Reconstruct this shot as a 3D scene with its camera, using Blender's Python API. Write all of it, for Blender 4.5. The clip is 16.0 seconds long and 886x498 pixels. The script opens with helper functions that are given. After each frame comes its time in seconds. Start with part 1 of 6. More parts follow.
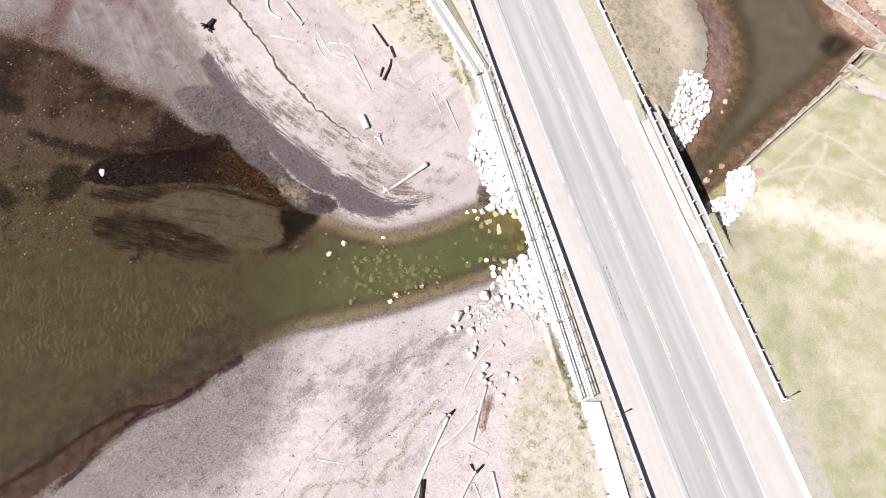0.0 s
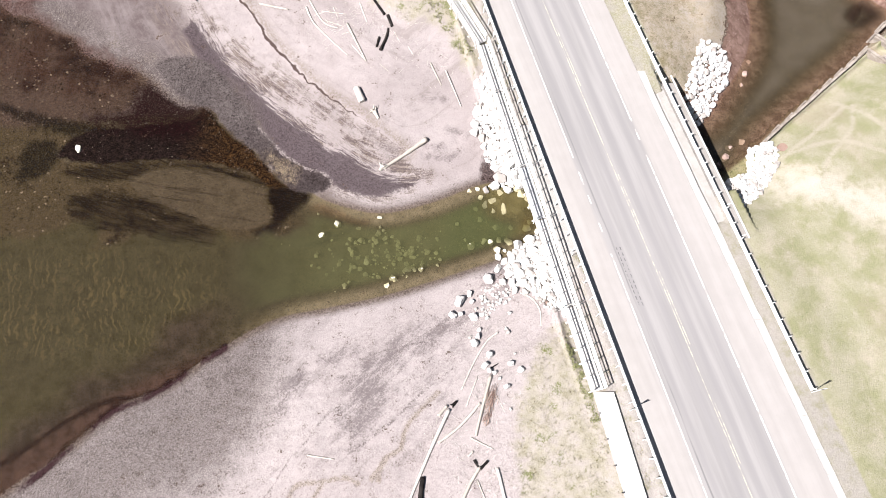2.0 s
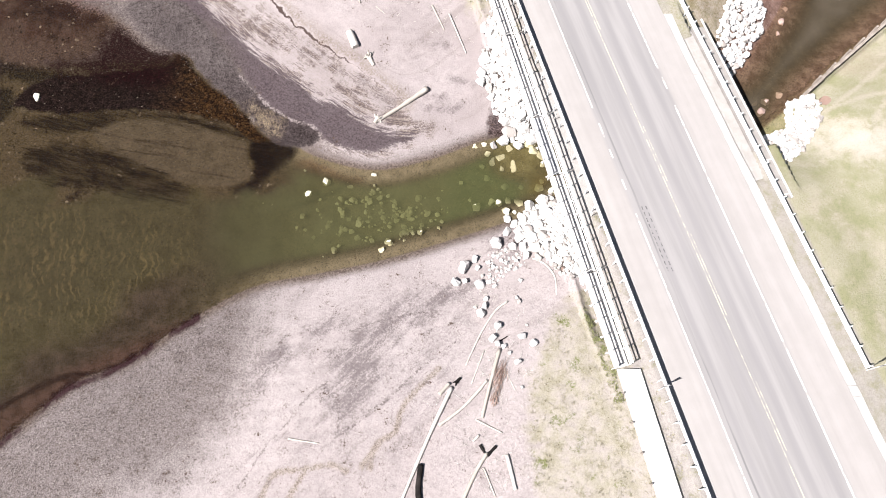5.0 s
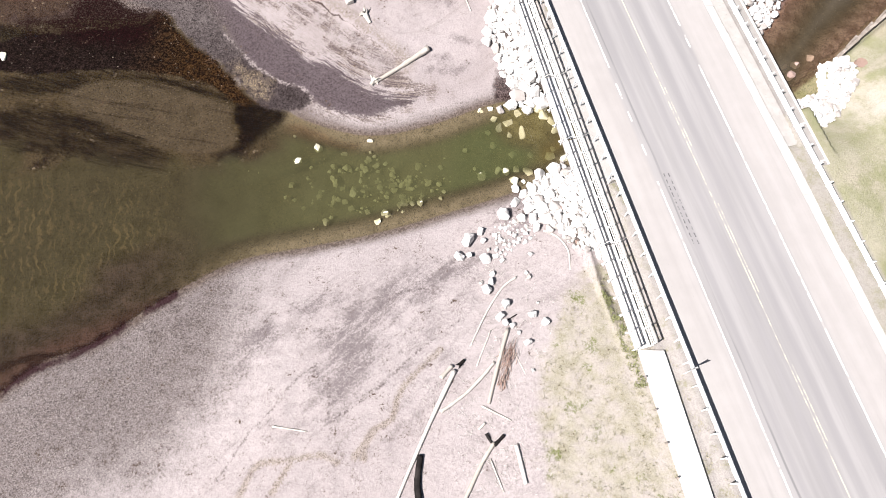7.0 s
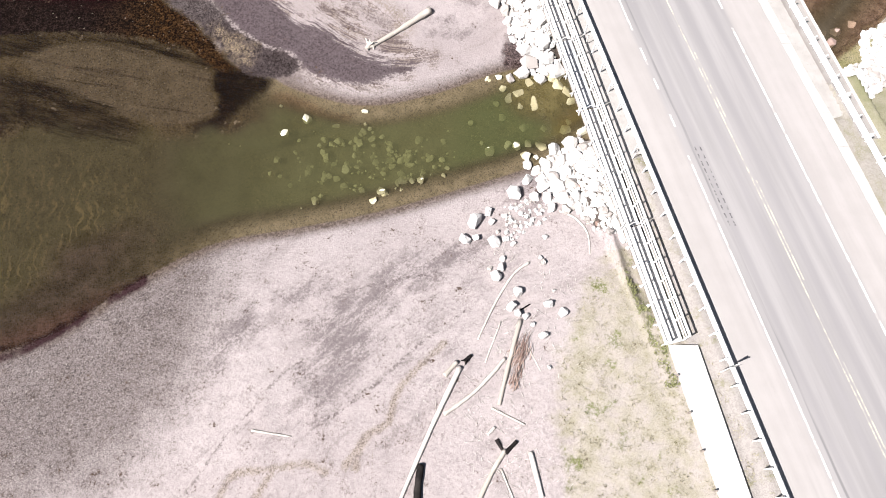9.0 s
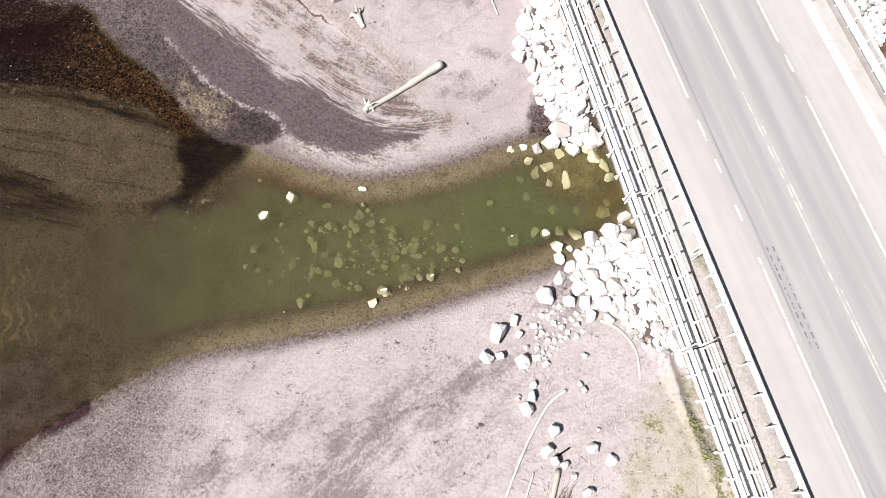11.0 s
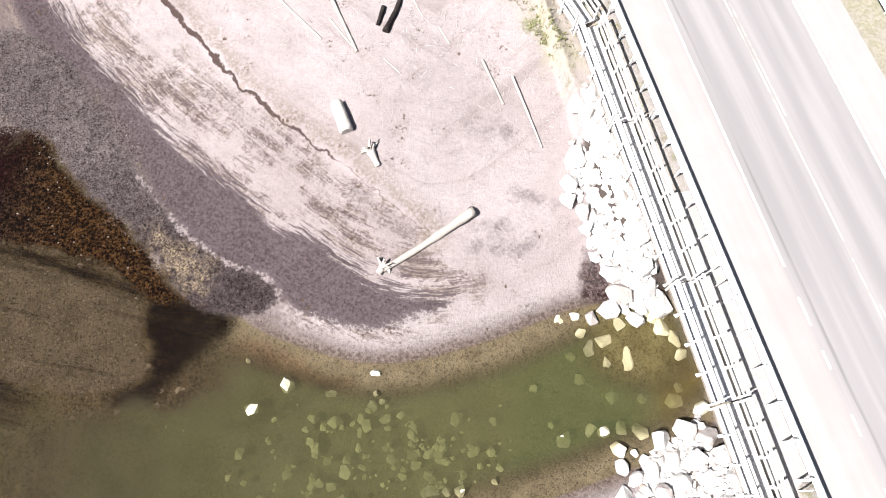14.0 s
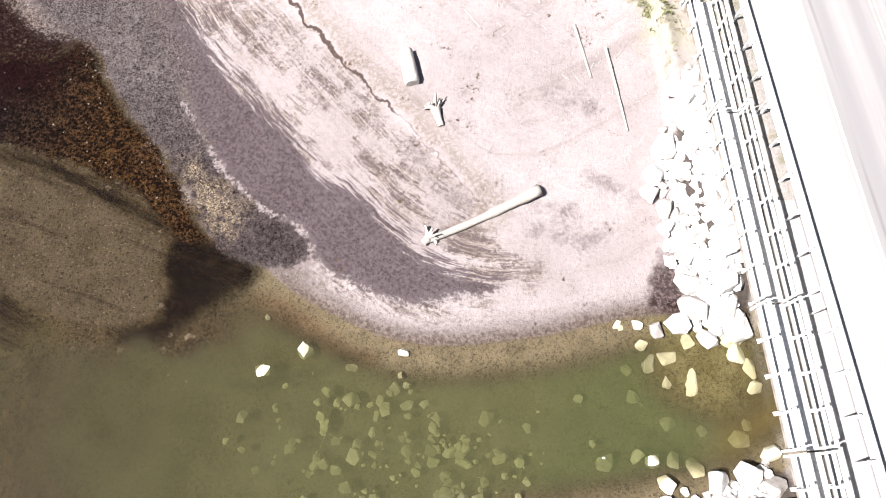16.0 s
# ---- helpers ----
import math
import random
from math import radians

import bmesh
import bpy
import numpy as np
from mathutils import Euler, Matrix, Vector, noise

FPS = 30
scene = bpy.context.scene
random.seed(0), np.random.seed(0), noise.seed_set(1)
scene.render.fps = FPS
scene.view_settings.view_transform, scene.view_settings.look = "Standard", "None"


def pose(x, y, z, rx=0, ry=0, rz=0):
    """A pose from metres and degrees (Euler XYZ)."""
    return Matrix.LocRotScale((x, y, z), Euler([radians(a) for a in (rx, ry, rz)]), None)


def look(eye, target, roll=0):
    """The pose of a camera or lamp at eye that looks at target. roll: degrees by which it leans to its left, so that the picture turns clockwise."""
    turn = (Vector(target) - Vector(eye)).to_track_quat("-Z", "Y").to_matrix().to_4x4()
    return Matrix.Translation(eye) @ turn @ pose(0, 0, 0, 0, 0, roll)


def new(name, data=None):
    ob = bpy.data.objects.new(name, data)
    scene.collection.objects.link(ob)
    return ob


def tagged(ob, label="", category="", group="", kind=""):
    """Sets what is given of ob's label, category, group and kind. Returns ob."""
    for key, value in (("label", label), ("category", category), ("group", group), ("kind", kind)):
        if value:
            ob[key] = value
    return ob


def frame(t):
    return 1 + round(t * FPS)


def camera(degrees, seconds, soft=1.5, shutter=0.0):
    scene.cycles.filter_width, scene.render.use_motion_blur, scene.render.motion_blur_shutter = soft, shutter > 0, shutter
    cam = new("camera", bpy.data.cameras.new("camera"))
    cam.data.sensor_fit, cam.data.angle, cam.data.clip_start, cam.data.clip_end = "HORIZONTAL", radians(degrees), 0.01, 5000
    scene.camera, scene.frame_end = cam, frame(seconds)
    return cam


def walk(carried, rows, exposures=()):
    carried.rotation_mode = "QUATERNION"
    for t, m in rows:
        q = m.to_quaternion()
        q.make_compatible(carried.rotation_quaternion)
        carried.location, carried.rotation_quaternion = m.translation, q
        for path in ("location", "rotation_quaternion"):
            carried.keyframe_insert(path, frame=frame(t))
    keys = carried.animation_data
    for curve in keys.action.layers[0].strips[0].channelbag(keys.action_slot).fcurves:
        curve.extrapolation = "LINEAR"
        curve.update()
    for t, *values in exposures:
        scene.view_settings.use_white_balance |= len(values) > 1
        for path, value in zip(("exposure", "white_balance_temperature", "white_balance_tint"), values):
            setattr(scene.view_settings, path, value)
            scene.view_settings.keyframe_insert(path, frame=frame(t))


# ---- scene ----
EXPOSURE = 1.47
cam = camera(63.4, 16.0, soft=0.95)
ROWS = [
    (0, (-0.284, -0.202, 85.342), (-0.273, 0.43, 83.445), 1.30),
    (0.5, (-0.168, -0.675, 83.57), (-0.158, -0.034, 81.676), 1.15),
    (1, (-0.235, -0.452, 82.065), (-0.224, 0.183, 80.169), 1.26),
    (1.5, (-0.229, -0.527, 80.422), (-0.219, 0.109, 78.526), 1.18),
    (2, (-0.389, -0.667, 78.649), (-0.376, -0.028, 76.754), 1.42),
    (2.5, (-0.485, -0.974, 76.882), (-0.472, -0.329, 74.989), 1.50),
    (3, (-0.578, -1.198, 75.134), (-0.564, -0.549, 73.242), 1.66),
    (3.5, (-0.748, -1.462, 73.429), (-0.73, -0.811, 71.538), 2.01),
    (4, (-0.667, -1.699, 71.71), (-0.649, -1.048, 69.819), 2.11),
    (6.5, (-0.721, -2.295, 63.273), (-0.703, -1.642, 61.383), 2.23),
    (7, (-0.854, -2.522, 61.486), (-0.834, -1.865, 59.597), 2.50),
    (7.5, (-0.864, -2.608, 59.731), (-0.846, -1.946, 57.843), 2.27),
    (8, (-0.946, -2.707, 58.086), (-0.926, -2.046, 56.198), 2.51),
    (8.2, (-0.896, -2.715, 57.414), (-0.877, -2.06, 55.525), 2.48),
    (10.3, (-2.601, 4.437, 49.043), (-2.542, 5.103, 47.158), 6.25),
    (10.5, (-2.763, 5.791, 48.366), (-2.702, 6.454, 46.48), 6.48),
    (11, (-3.887, 9.744, 46.93), (-3.793, 10.376, 45.035), 9.62),
    (11.5, (-4.006, 13.353, 44.897), (-3.92, 13.99, 43.004), 9.07),
    (12, (-4.375, 17.104, 42.927), (-4.289, 17.755, 41.038), 9.04),
    (12.5, (-4.892, 20.219, 41.493), (-4.796, 20.87, 39.604), 9.91),
    (13, (-4.923, 21.981, 41.138), (-4.834, 22.63, 39.248), 9.48),
    (13.5, (-4.925, 22.938, 41.094), (-4.851, 23.586, 39.203), 8.22),
    (14, (-5.143, 22.88, 40.851), (-5.073, 23.546, 38.966), 7.69),
    (14.5, (-4.984, 23.196, 40.099), (-4.993, 23.856, 38.211), 5.33),
    (15, (-4.752, 23.168, 38.574), (-4.823, 23.827, 36.687), 3.36),
    (15.5, (-4.896, 23.139, 37.025), (-4.982, 23.794, 35.137), 3.40),
    (16, (-4.729, 23.11, 36.015), (-4.815, 23.762, 34.127), 3.37),
]
walk(cam, [(t, look(eye, target, roll)) for t, eye, target, roll in ROWS], [(0.0, EXPOSURE), (8.0, EXPOSURE), (10.5, EXPOSURE - 0.07), (12.0, EXPOSURE - 0.07), (13.0, EXPOSURE + 0.03), (14.5, EXPOSURE + 0.22), (16.0, EXPOSURE + 0.3)])

# ---- light ----
SUN_DIR = Vector((0.533, 0.306, -0.788)).normalized()   # the way the light travels
world = bpy.data.worlds.new("sky")
scene.world = world
world.use_nodes = True
wn = world.node_tree.nodes
sky = wn.new("ShaderNodeTexSky")
sky.sky_type = "NISHITA"
sky.sun_disc = False
sky.dust_density, sky.ozone_density = 2.0, 0.5
sky.sun_elevation = math.asin(-SUN_DIR.z)
sky.sun_rotation = math.atan2(-SUN_DIR.x, -SUN_DIR.y)
world.node_tree.links.new(sky.outputs[0], wn["Background"].inputs[0])
wn["Background"].inputs[1].default_value = 0.03
sun = new("sun", bpy.data.lights.new("sun", "SUN"))
sun.data.energy, sun.data.angle, sun.data.color = 5.0, radians(0.53), (1.0, 0.95, 0.925)
sun.matrix_world = look((0, 0, 60), Vector((0, 0, 60)) + SUN_DIR)


# ---- materials ----
class Nodes:
    """A short way to write a node material."""

    def __init__(self, name):
        self.mat = bpy.data.materials.new(name)
        self.mat.use_nodes = True
        self.nt = self.mat.node_tree
        self.bsdf = self.nt.nodes["Principled BSDF"]
        self.out = self.nt.nodes["Material Output"]
        self.pos = self.nt.nodes.new("ShaderNodeNewGeometry").outputs["Position"]

    def link(self, a, b):
        if isinstance(a, (int, float)):
            b.default_value = a
        elif isinstance(a, tuple):
            b.default_value = (*a, 1.0) if len(a) == 3 and b.type == "RGBA" else a
        else:
            self.nt.links.new(a, b)

    def math(self, op, a, b=0.0, clamp=False):
        n = self.nt.nodes.new("ShaderNodeMath")
        n.operation, n.use_clamp = op, clamp
        self.link(a, n.inputs[0])
        self.link(b, n.inputs[1])
        return n.outputs[0]

    def attr(self, name):
        n = self.nt.nodes.new("ShaderNodeAttribute")
        n.attribute_name = name
        return n.outputs["Fac"]

    def coords(self, kind="Object"):
        return self.nt.nodes.new("ShaderNodeTexCoord").outputs[kind]

    def vec(self, x, y, z):
        n = self.nt.nodes.new("ShaderNodeCombineXYZ")
        for i, v in enumerate((x, y, z)):
            self.link(v, n.inputs[i])
        return n.outputs[0]

    def split(self, v):
        n = self.nt.nodes.new("ShaderNodeSeparateXYZ")
        self.link(v, n.inputs[0])
        return n.outputs

    def turned(self, v, angle, scale):
        n = self.nt.nodes.new("ShaderNodeMapping")
        self.link(v, n.inputs[0])
        n.vector_type = "TEXTURE"
        n.inputs["Rotation"].default_value = (0, 0, radians(angle))
        n.inputs["Scale"].default_value = [1 / x for x in scale]
        return n.outputs[0]

    def noise(self, scale, detail=4, vec=None, rough=0.6, distort=0.0):
        n = self.nt.nodes.new("ShaderNodeTexNoise")
        self.link(vec if vec is not None else self.pos, n.inputs["Vector"])
        n.inputs["Scale"].default_value, n.inputs["Detail"].default_value = scale, detail
        n.inputs["Roughness"].default_value, n.inputs["Distortion"].default_value = rough, distort
        return n.outputs["Fac"]

    def voronoi(self, scale, out="Distance", vec=None):
        n = self.nt.nodes.new("ShaderNodeTexVoronoi")
        self.link(vec if vec is not None else self.pos, n.inputs["Vector"])
        n.inputs["Scale"].default_value = scale
        return n.outputs[out]

    def step(self, v, lo, hi, a=0.0, b=1.0):
        n = self.nt.nodes.new("ShaderNodeMapRange")
        n.interpolation_type = "SMOOTHSTEP"
        self.link(v, n.inputs[0])
        for i, x in enumerate((lo, hi, a, b)):
            n.inputs[i + 1].default_value = x
        return n.outputs[0]

    def mix(self, a, b, f, mode="MIX"):
        n = self.nt.nodes.new("ShaderNodeMix")
        n.data_type, n.blend_type = "RGBA", mode
        self.link(f, n.inputs[0])
        self.link(a, n.inputs[6])
        self.link(b, n.inputs[7])
        return n.outputs[2]

    def bump(self, height, strength=0.5, distance=0.05):
        n = self.nt.nodes.new("ShaderNodeBump")
        n.inputs["Strength"].default_value, n.inputs["Distance"].default_value = strength, distance
        self.link(height, n.inputs["Height"])
        return n.outputs[0]

    def done(self, color, rough=0.9, bump=None, metal=0.0, spec=0.3):
        self.link(color, self.bsdf.inputs["Base Color"])
        self.link(rough, self.bsdf.inputs["Roughness"])
        self.link(metal, self.bsdf.inputs["Metallic"])
        self.bsdf.inputs["Specular IOR Level"].default_value = spec
        if bump is not None:
            self.link(bump, self.bsdf.inputs["Normal"])
        return self.mat


def speckled(name, dark, light, scale, rough=0.9, fine=6.0, relief=0.3, metal=0.0, spec=0.3):
    """A surface that varies between two colours at two scales."""
    m = Nodes(name)
    v = m.coords()
    c = m.mix(dark, light, m.step(m.noise(scale, 5, v), 0.3, 0.7))
    c = m.mix(c, tuple(0.6 * x for x in dark), m.step(m.noise(scale * fine, 3, v), 0.55, 0.8, 0.0, 0.5))
    return m.done(c, rough, m.bump(m.noise(scale * fine, 5, v), relief, 0.03), metal, spec)


def per_thing(name, dark, light, scale, rough=0.85, relief=0.5):
    """As speckled, and each thing differs a little from the next."""
    m = Nodes(name)
    v = m.coords()
    rnd = m.nt.nodes.new("ShaderNodeObjectInfo").outputs["Random"]
    c = m.mix(dark, light, m.step(m.math("ADD", m.noise(scale, 5, v), m.math("MULTIPLY", m.math("SUBTRACT", rnd, 0.5), 0.5)), 0.3, 0.7))
    c = m.mix(c, tuple(0.55 * x for x in dark), m.step(m.noise(scale * 5, 4, v), 0.55, 0.78, 0.0, 0.6))
    return m.done(c, rough, m.bump(m.noise(scale * 4, 6, v), relief, 0.06), spec=0.1)


# ---- the lie of the land: shore lines and outlines in plan ----
def smooth_line(points, n=8):
    """A smooth curve through the points."""
    p = np.array([points[0], *points, points[-1]], float)
    out = []
    for i in range(1, len(p) - 2):
        for s in np.linspace(0, 1, n, endpoint=False):
            a, b, c, d = p[i - 1], p[i], p[i + 1], p[i + 2]
            out.append(0.5 * (2 * b + (c - a) * s + (2 * a - 5 * b + 4 * c - d) * s ** 2 + (3 * b - a - 3 * c + d) * s ** 3))
    return np.array(out + [p[-2]])


def line_distance(X, Y, line):
    if X.size < 400:
        p, d = line[:-1], np.diff(line, axis=0)
        px, py = X.reshape(-1, 1) - p[:, 0], Y.reshape(-1, 1) - p[:, 1]
        s = np.clip((px * d[:, 0] + py * d[:, 1]) / ((d ** 2).sum(1) + 1e-9), 0, 1)
        return np.sqrt(((px - s * d[:, 0]) ** 2 + (py - s * d[:, 1]) ** 2).min(1)).reshape(X.shape)
    best = np.full(X.shape, 1e9)
    for (x0, y0), (x1, y1) in zip(line[:-1], line[1:]):
        dx, dy = x1 - x0, y1 - y0
        s = np.clip(((X - x0) * dx + (Y - y0) * dy) / (dx * dx + dy * dy + 1e-9), 0, 1)
        best = np.minimum(best, (X - x0 - s * dx) ** 2 + (Y - y0 - s * dy) ** 2)
    return np.sqrt(best)


def inside(X, Y, ring):
    if X.size < 400:
        q = np.roll(ring, -1, axis=0)
        x0, y0, x1, y1 = ring[:, 0], ring[:, 1], q[:, 0], q[:, 1]
        gap = np.where(y1 == y0, 1e-9, y1 - y0)
        x, y = X.reshape(-1, 1), Y.reshape(-1, 1)
        return ((((y0 > y) != (y1 > y)) & (x < (x1 - x0) * (y - y0) / gap + x0)).sum(1) % 2 == 1).reshape(X.shape)
    odd = np.zeros(X.shape, bool)
    for (x0, y0), (x1, y1) in zip(ring, np.roll(ring, -1, axis=0)):
        if y0 != y1:
            odd ^= ((y0 > Y) != (y1 > Y)) & (X < (x1 - x0) * (Y - y0) / (y1 - y0) + x0)
    return odd


def signed(X, Y, ring):
    """Metres into the ring; negative outside."""
    ring = np.asarray(ring, float)
    d = line_distance(X, Y, np.vstack([ring, ring[:1]]))
    return np.where(inside(X, Y, ring), d, -d)


def blob(*points):
    return smooth_line([*points, points[0]], 5)[:-1]


# the road's lines: x at y is a + b * y
RAIL_L, EDGE_L, CENTRE, EDGE_R, SHOULDER_R, RAIL_R = (21.92, -0.299), (25.82, -0.304), (30.37, -0.313), (34.58, -0.3095), (38.7, -0.327), (40.93, -0.3275)
WALK_OUT, WALK_IN = (17.96, -0.277), (19.9, -0.277)
ROAD_Z, WALK_Z = 4.2, 4.1


def at(line, y):
    return line[0] + line[1] * y


SHORE_N = smooth_line([(-321.2, 75.9), (-101.2, 64.8), (-65.9, 59.6), (-56.4, 58.2), (-48.9, 54.8), (-44.6, 51.6), (-38.7, 48.7), (-32.3, 45.0), (-28.4, 43.9), (-25.2, 41.3), (-22.8, 38.2), (-19.7, 35.4), (-15.9, 33.1), (-13.0, 31.5), (-7.3, 30.2), (-1.5, 31.5), (3.6, 33.6), (6.4, 34.4), (9.4, 35.3), (16.5, 36.8), (24.7, 39.1), (32.2, 42.8), (34.9, 46.3), (37.7, 50.3), (39.3, 53.8), (40.0, 59.3), (38.6, 65.9), (36.1, 81.7), (31.0, 141.6)], 5)
SHORE_S = smooth_line([(57.8, 142.0), (55.7, 82.0), (55.3, 63.7), (60.0, 57.9), (57.5, 57.0), (53.5, 52.5), (45.9, 46.0), (39.0, 39.8), (36.6, 35.7), (33.5, 33.4), (24.7, 30.7), (16.5, 28.7), (12.7, 28.1), (10.4, 26.0), (6.9, 24.8), (3.4, 23.5), (-5.6, 20.5), (-12.3, 18.9), (-19.0, 17.3), (-25.4, 13.4), (-29.7, 10.1), (-34.7, 7.8), (-38.1, 4.7), (-42.0, 1.2), (-48.4, -3.5), (-100.4, -45.5), (-320.4, -160.5)], 5)
WATER = np.vstack([SHORE_N, SHORE_S])
GRASS_N = blob((-14.0, 62.7), (-10.8, 60.0), (-6.9, 56.8), (-3.9, 55.1), (-0.9, 54.8), (1.4, 52.2), (3.2, 48.5), (6.7, 46.3), (8.3, 50.7), (-1.9, 69.3), (-10.1, 83.2), (-22.4, 81.1))
GRASS_S = blob((8.7, 10.0), (9.8, 12.4), (11.7, 15.2), (14.1, 16.0), (18.6, 8.7), (26.8, -20.4), (14.5, -22.5), (8.6, -2.7), (7.8, 2.7), (8.0, 7.2))
MUD = blob((-33.0, 54.6), (-28.4, 47.4), (-24.6, 43.6), (-21.9, 41.2), (-21.3, 40.2), (-19.2, 38.0), (-17.5, 36.6), (-15.7, 35.6), (-14.2, 35.2), (-13.4, 34.6), (-12.7, 33.7), (-11.4, 33.1), (-9.8, 32.5), (-7.6, 32.3), (-5.4, 32.9), (-3.2, 33.9), (-4.4, 34.1), (-6.3, 34.4), (-8.1, 35.0), (-9.4, 36.4), (-10.9, 37.6), (-12.1, 38.1), (-12.6, 37.7), (-13.9, 38.3), (-15.1, 39.5), (-16.3, 40.4), (-18.4, 41.9), (-19.7, 42.7), (-21.4, 44.3), (-23.4, 46.6), (-26.7, 50.0), (-29.8, 53.4), (-31.6, 55.5))
FLOW = smooth_line([(-52, 92), (-46, 81), (-37.8, 66.0), (-33.3, 57.7), (-28.7, 50.6), (-24.3, 46.2), (-19.4, 42.2), (-16.5, 39.9), (-13.8, 38.0), (-11.2, 36.2), (-8.8, 34.9), (-6.5, 34.1), (-4.1, 33.9), (-1.2, 34.3), (2.4, 35.8), (4.9, 37.6), (9, 41.5)], 6)
SEAM = smooth_line([(-22.4, 41.2), (-21.5, 40.3), (-20.3, 39.1), (-19.1, 37.7), (-17.6, 36.7), (-16.1, 35.8), (-14.7, 35.4), (-13.6, 34.8), (-13.1, 34.1)], 5)
SHINGLE = blob((-33.0, 46.1), (-29.9, 44.3), (-28.5, 44.0), (-26.4, 41.2), (-24.6, 39.5), (-22.6, 38.3), (-21.8, 37.1), (-20.4, 36.0), (-19.4, 34.5), (-17.8, 33.2), (-16.2, 32.8), (-14.4, 32.9), (-13.2, 33.6), (-13.3, 34.4), (-14.4, 35.2), (-15.9, 35.8), (-17.6, 36.7), (-19.2, 37.9), (-21.4, 40.4), (-23.9, 43.6), (-25.6, 46.0), (-28.0, 49.0), (-31.5, 51.0), (-36, 50.0))
STRAWY = blob((-21.4, 37.7), (-20.7, 38.0), (-19.6, 37.2), (-17.8, 36.3), (-17.0, 35.3), (-17.5, 34.2), (-18.8, 34.3), (-20.4, 36.0))
MUDDY_SHELF = blob((-19.2, 28.9), (-16.9, 30.2), (-15.2, 31.4), (-13.4, 31.2), (-10.5, 29.8), (-8.4, 29.3), (-9.5, 28.6), (-12.3, 28.4), (-15.0, 27.6), (-18.6, 27.3))
STREAKS = blob((-40.8, 67.0), (-31.6, 57.7), (-21.9, 49.9), (-13.5, 44.0), (-7.2, 39.3), (-3.9, 36.8), (-1.5, 35.0), (-3.4, 33.1), (-7.6, 31.7), (-14.1, 33.3), (-22.3, 41.2), (-34.6, 53.5))
BROWN = blob((-29.5, 44.6), (-28.2, 43.3), (-26.7, 41.1), (-24.9, 39.6), (-22.7, 38.4), (-22.0, 37.2), (-20.6, 36.1), (-19.7, 34.6), (-18.2, 33.6), (-19.5, 33.5), (-20.8, 33.7), (-21.8, 34.5), (-23.4, 35.5), (-26.0, 36.3), (-30.0, 36.9), (-35.5, 36.9), (-40.6, 36.4), (-46.2, 37.4), (-43.7, 40.5), (-37.1, 41.5), (-31, 42.5))
RED_MUD = [blob((-60.9, 56.8), (-58.6, 57.4), (-57.1, 54.2), (-56.9, 50.6), (-58.6, 49.6), (-65.0, 51.4)), blob((-50.4, 54.6), (-46.3, 53.3), (-42.6, 52.0), (-38.5, 49.7), (-38.6, 48.0), (-42.4, 47.9), (-47.4, 50.6)), blob((-53.0, 48.4), (-50.3, 48.4), (-50.4, 46.7), (-52.4, 46.4)), blob((-54.7, 66.9), (-52.3, 66.9), (-51.9, 62.8), (-52.2, 59.5), (-54.3, 58.6), (-54.0, 62.8)), blob((-47.9, 64.3), (-43.8, 63.3), (-39.7, 59.2), (-40.8, 61.6), (-44.9, 65.4))]
TIDE = smooth_line([(-23.8, 14.2), (-25.3, 13.2), (-27.5, 12.0), (-28.0, 11.2), (-29.7, 10.0), (-31.1, 9.1), (-32.3, 8.4), (-34.4, 7.6), (-35.7, 7.0), (-38.0, 4.6), (-42.2, 0.4), (-48.3, -4.5)], 5)
TIDE_2 = smooth_line([(-31.9, 8.5), (-34.9, 8.6), (-37.7, 7.6), (-40.9, 5.6), (-43.1, 3.9), (-45.9, 1.9), (-56.4, -4.5)], 5)
RILLS = [smooth_line(p, 4) for p in ([(-9.3, 2.8), (-7.2, 4.3), (-4.8, 6.2), (-3.1, 8.0), (-1.3, 9.6), (1.2, 11.6)], [(-9.1, 2.8), (-9.2, 4.7), (-9.4, 6.6)], [(-13.5, 4.6), (-11.8, 6.8), (-9.8, 8.2)], [(-17.5, -1.5), (-15.4, 2.1), (-13.6, 4.2)], [(-8.9, 12.7), (-5.4, 13.9), (-1.0, 14.8)])]
LITTER = [smooth_line(p, 4) for p in ([(-6.2, 0.2), (-5.8, 2.2), (-4.2, 3.2), (-3.8, 4.7), (-3.0, 6.2), (-1.3, 8.0), (-0.3, 9.1)], [(-6.9, 0.4), (-6.0, 1.6), (-5.2, 2.6)], [(-16.4, -4.0), (-15.4, -2.3), (-14.4, -0.3), (-12.0, 0.1), (-9.5, 0.5), (-8.2, 0.0)], [(-13.0, -2.3), (-11.9, -0.3)])]
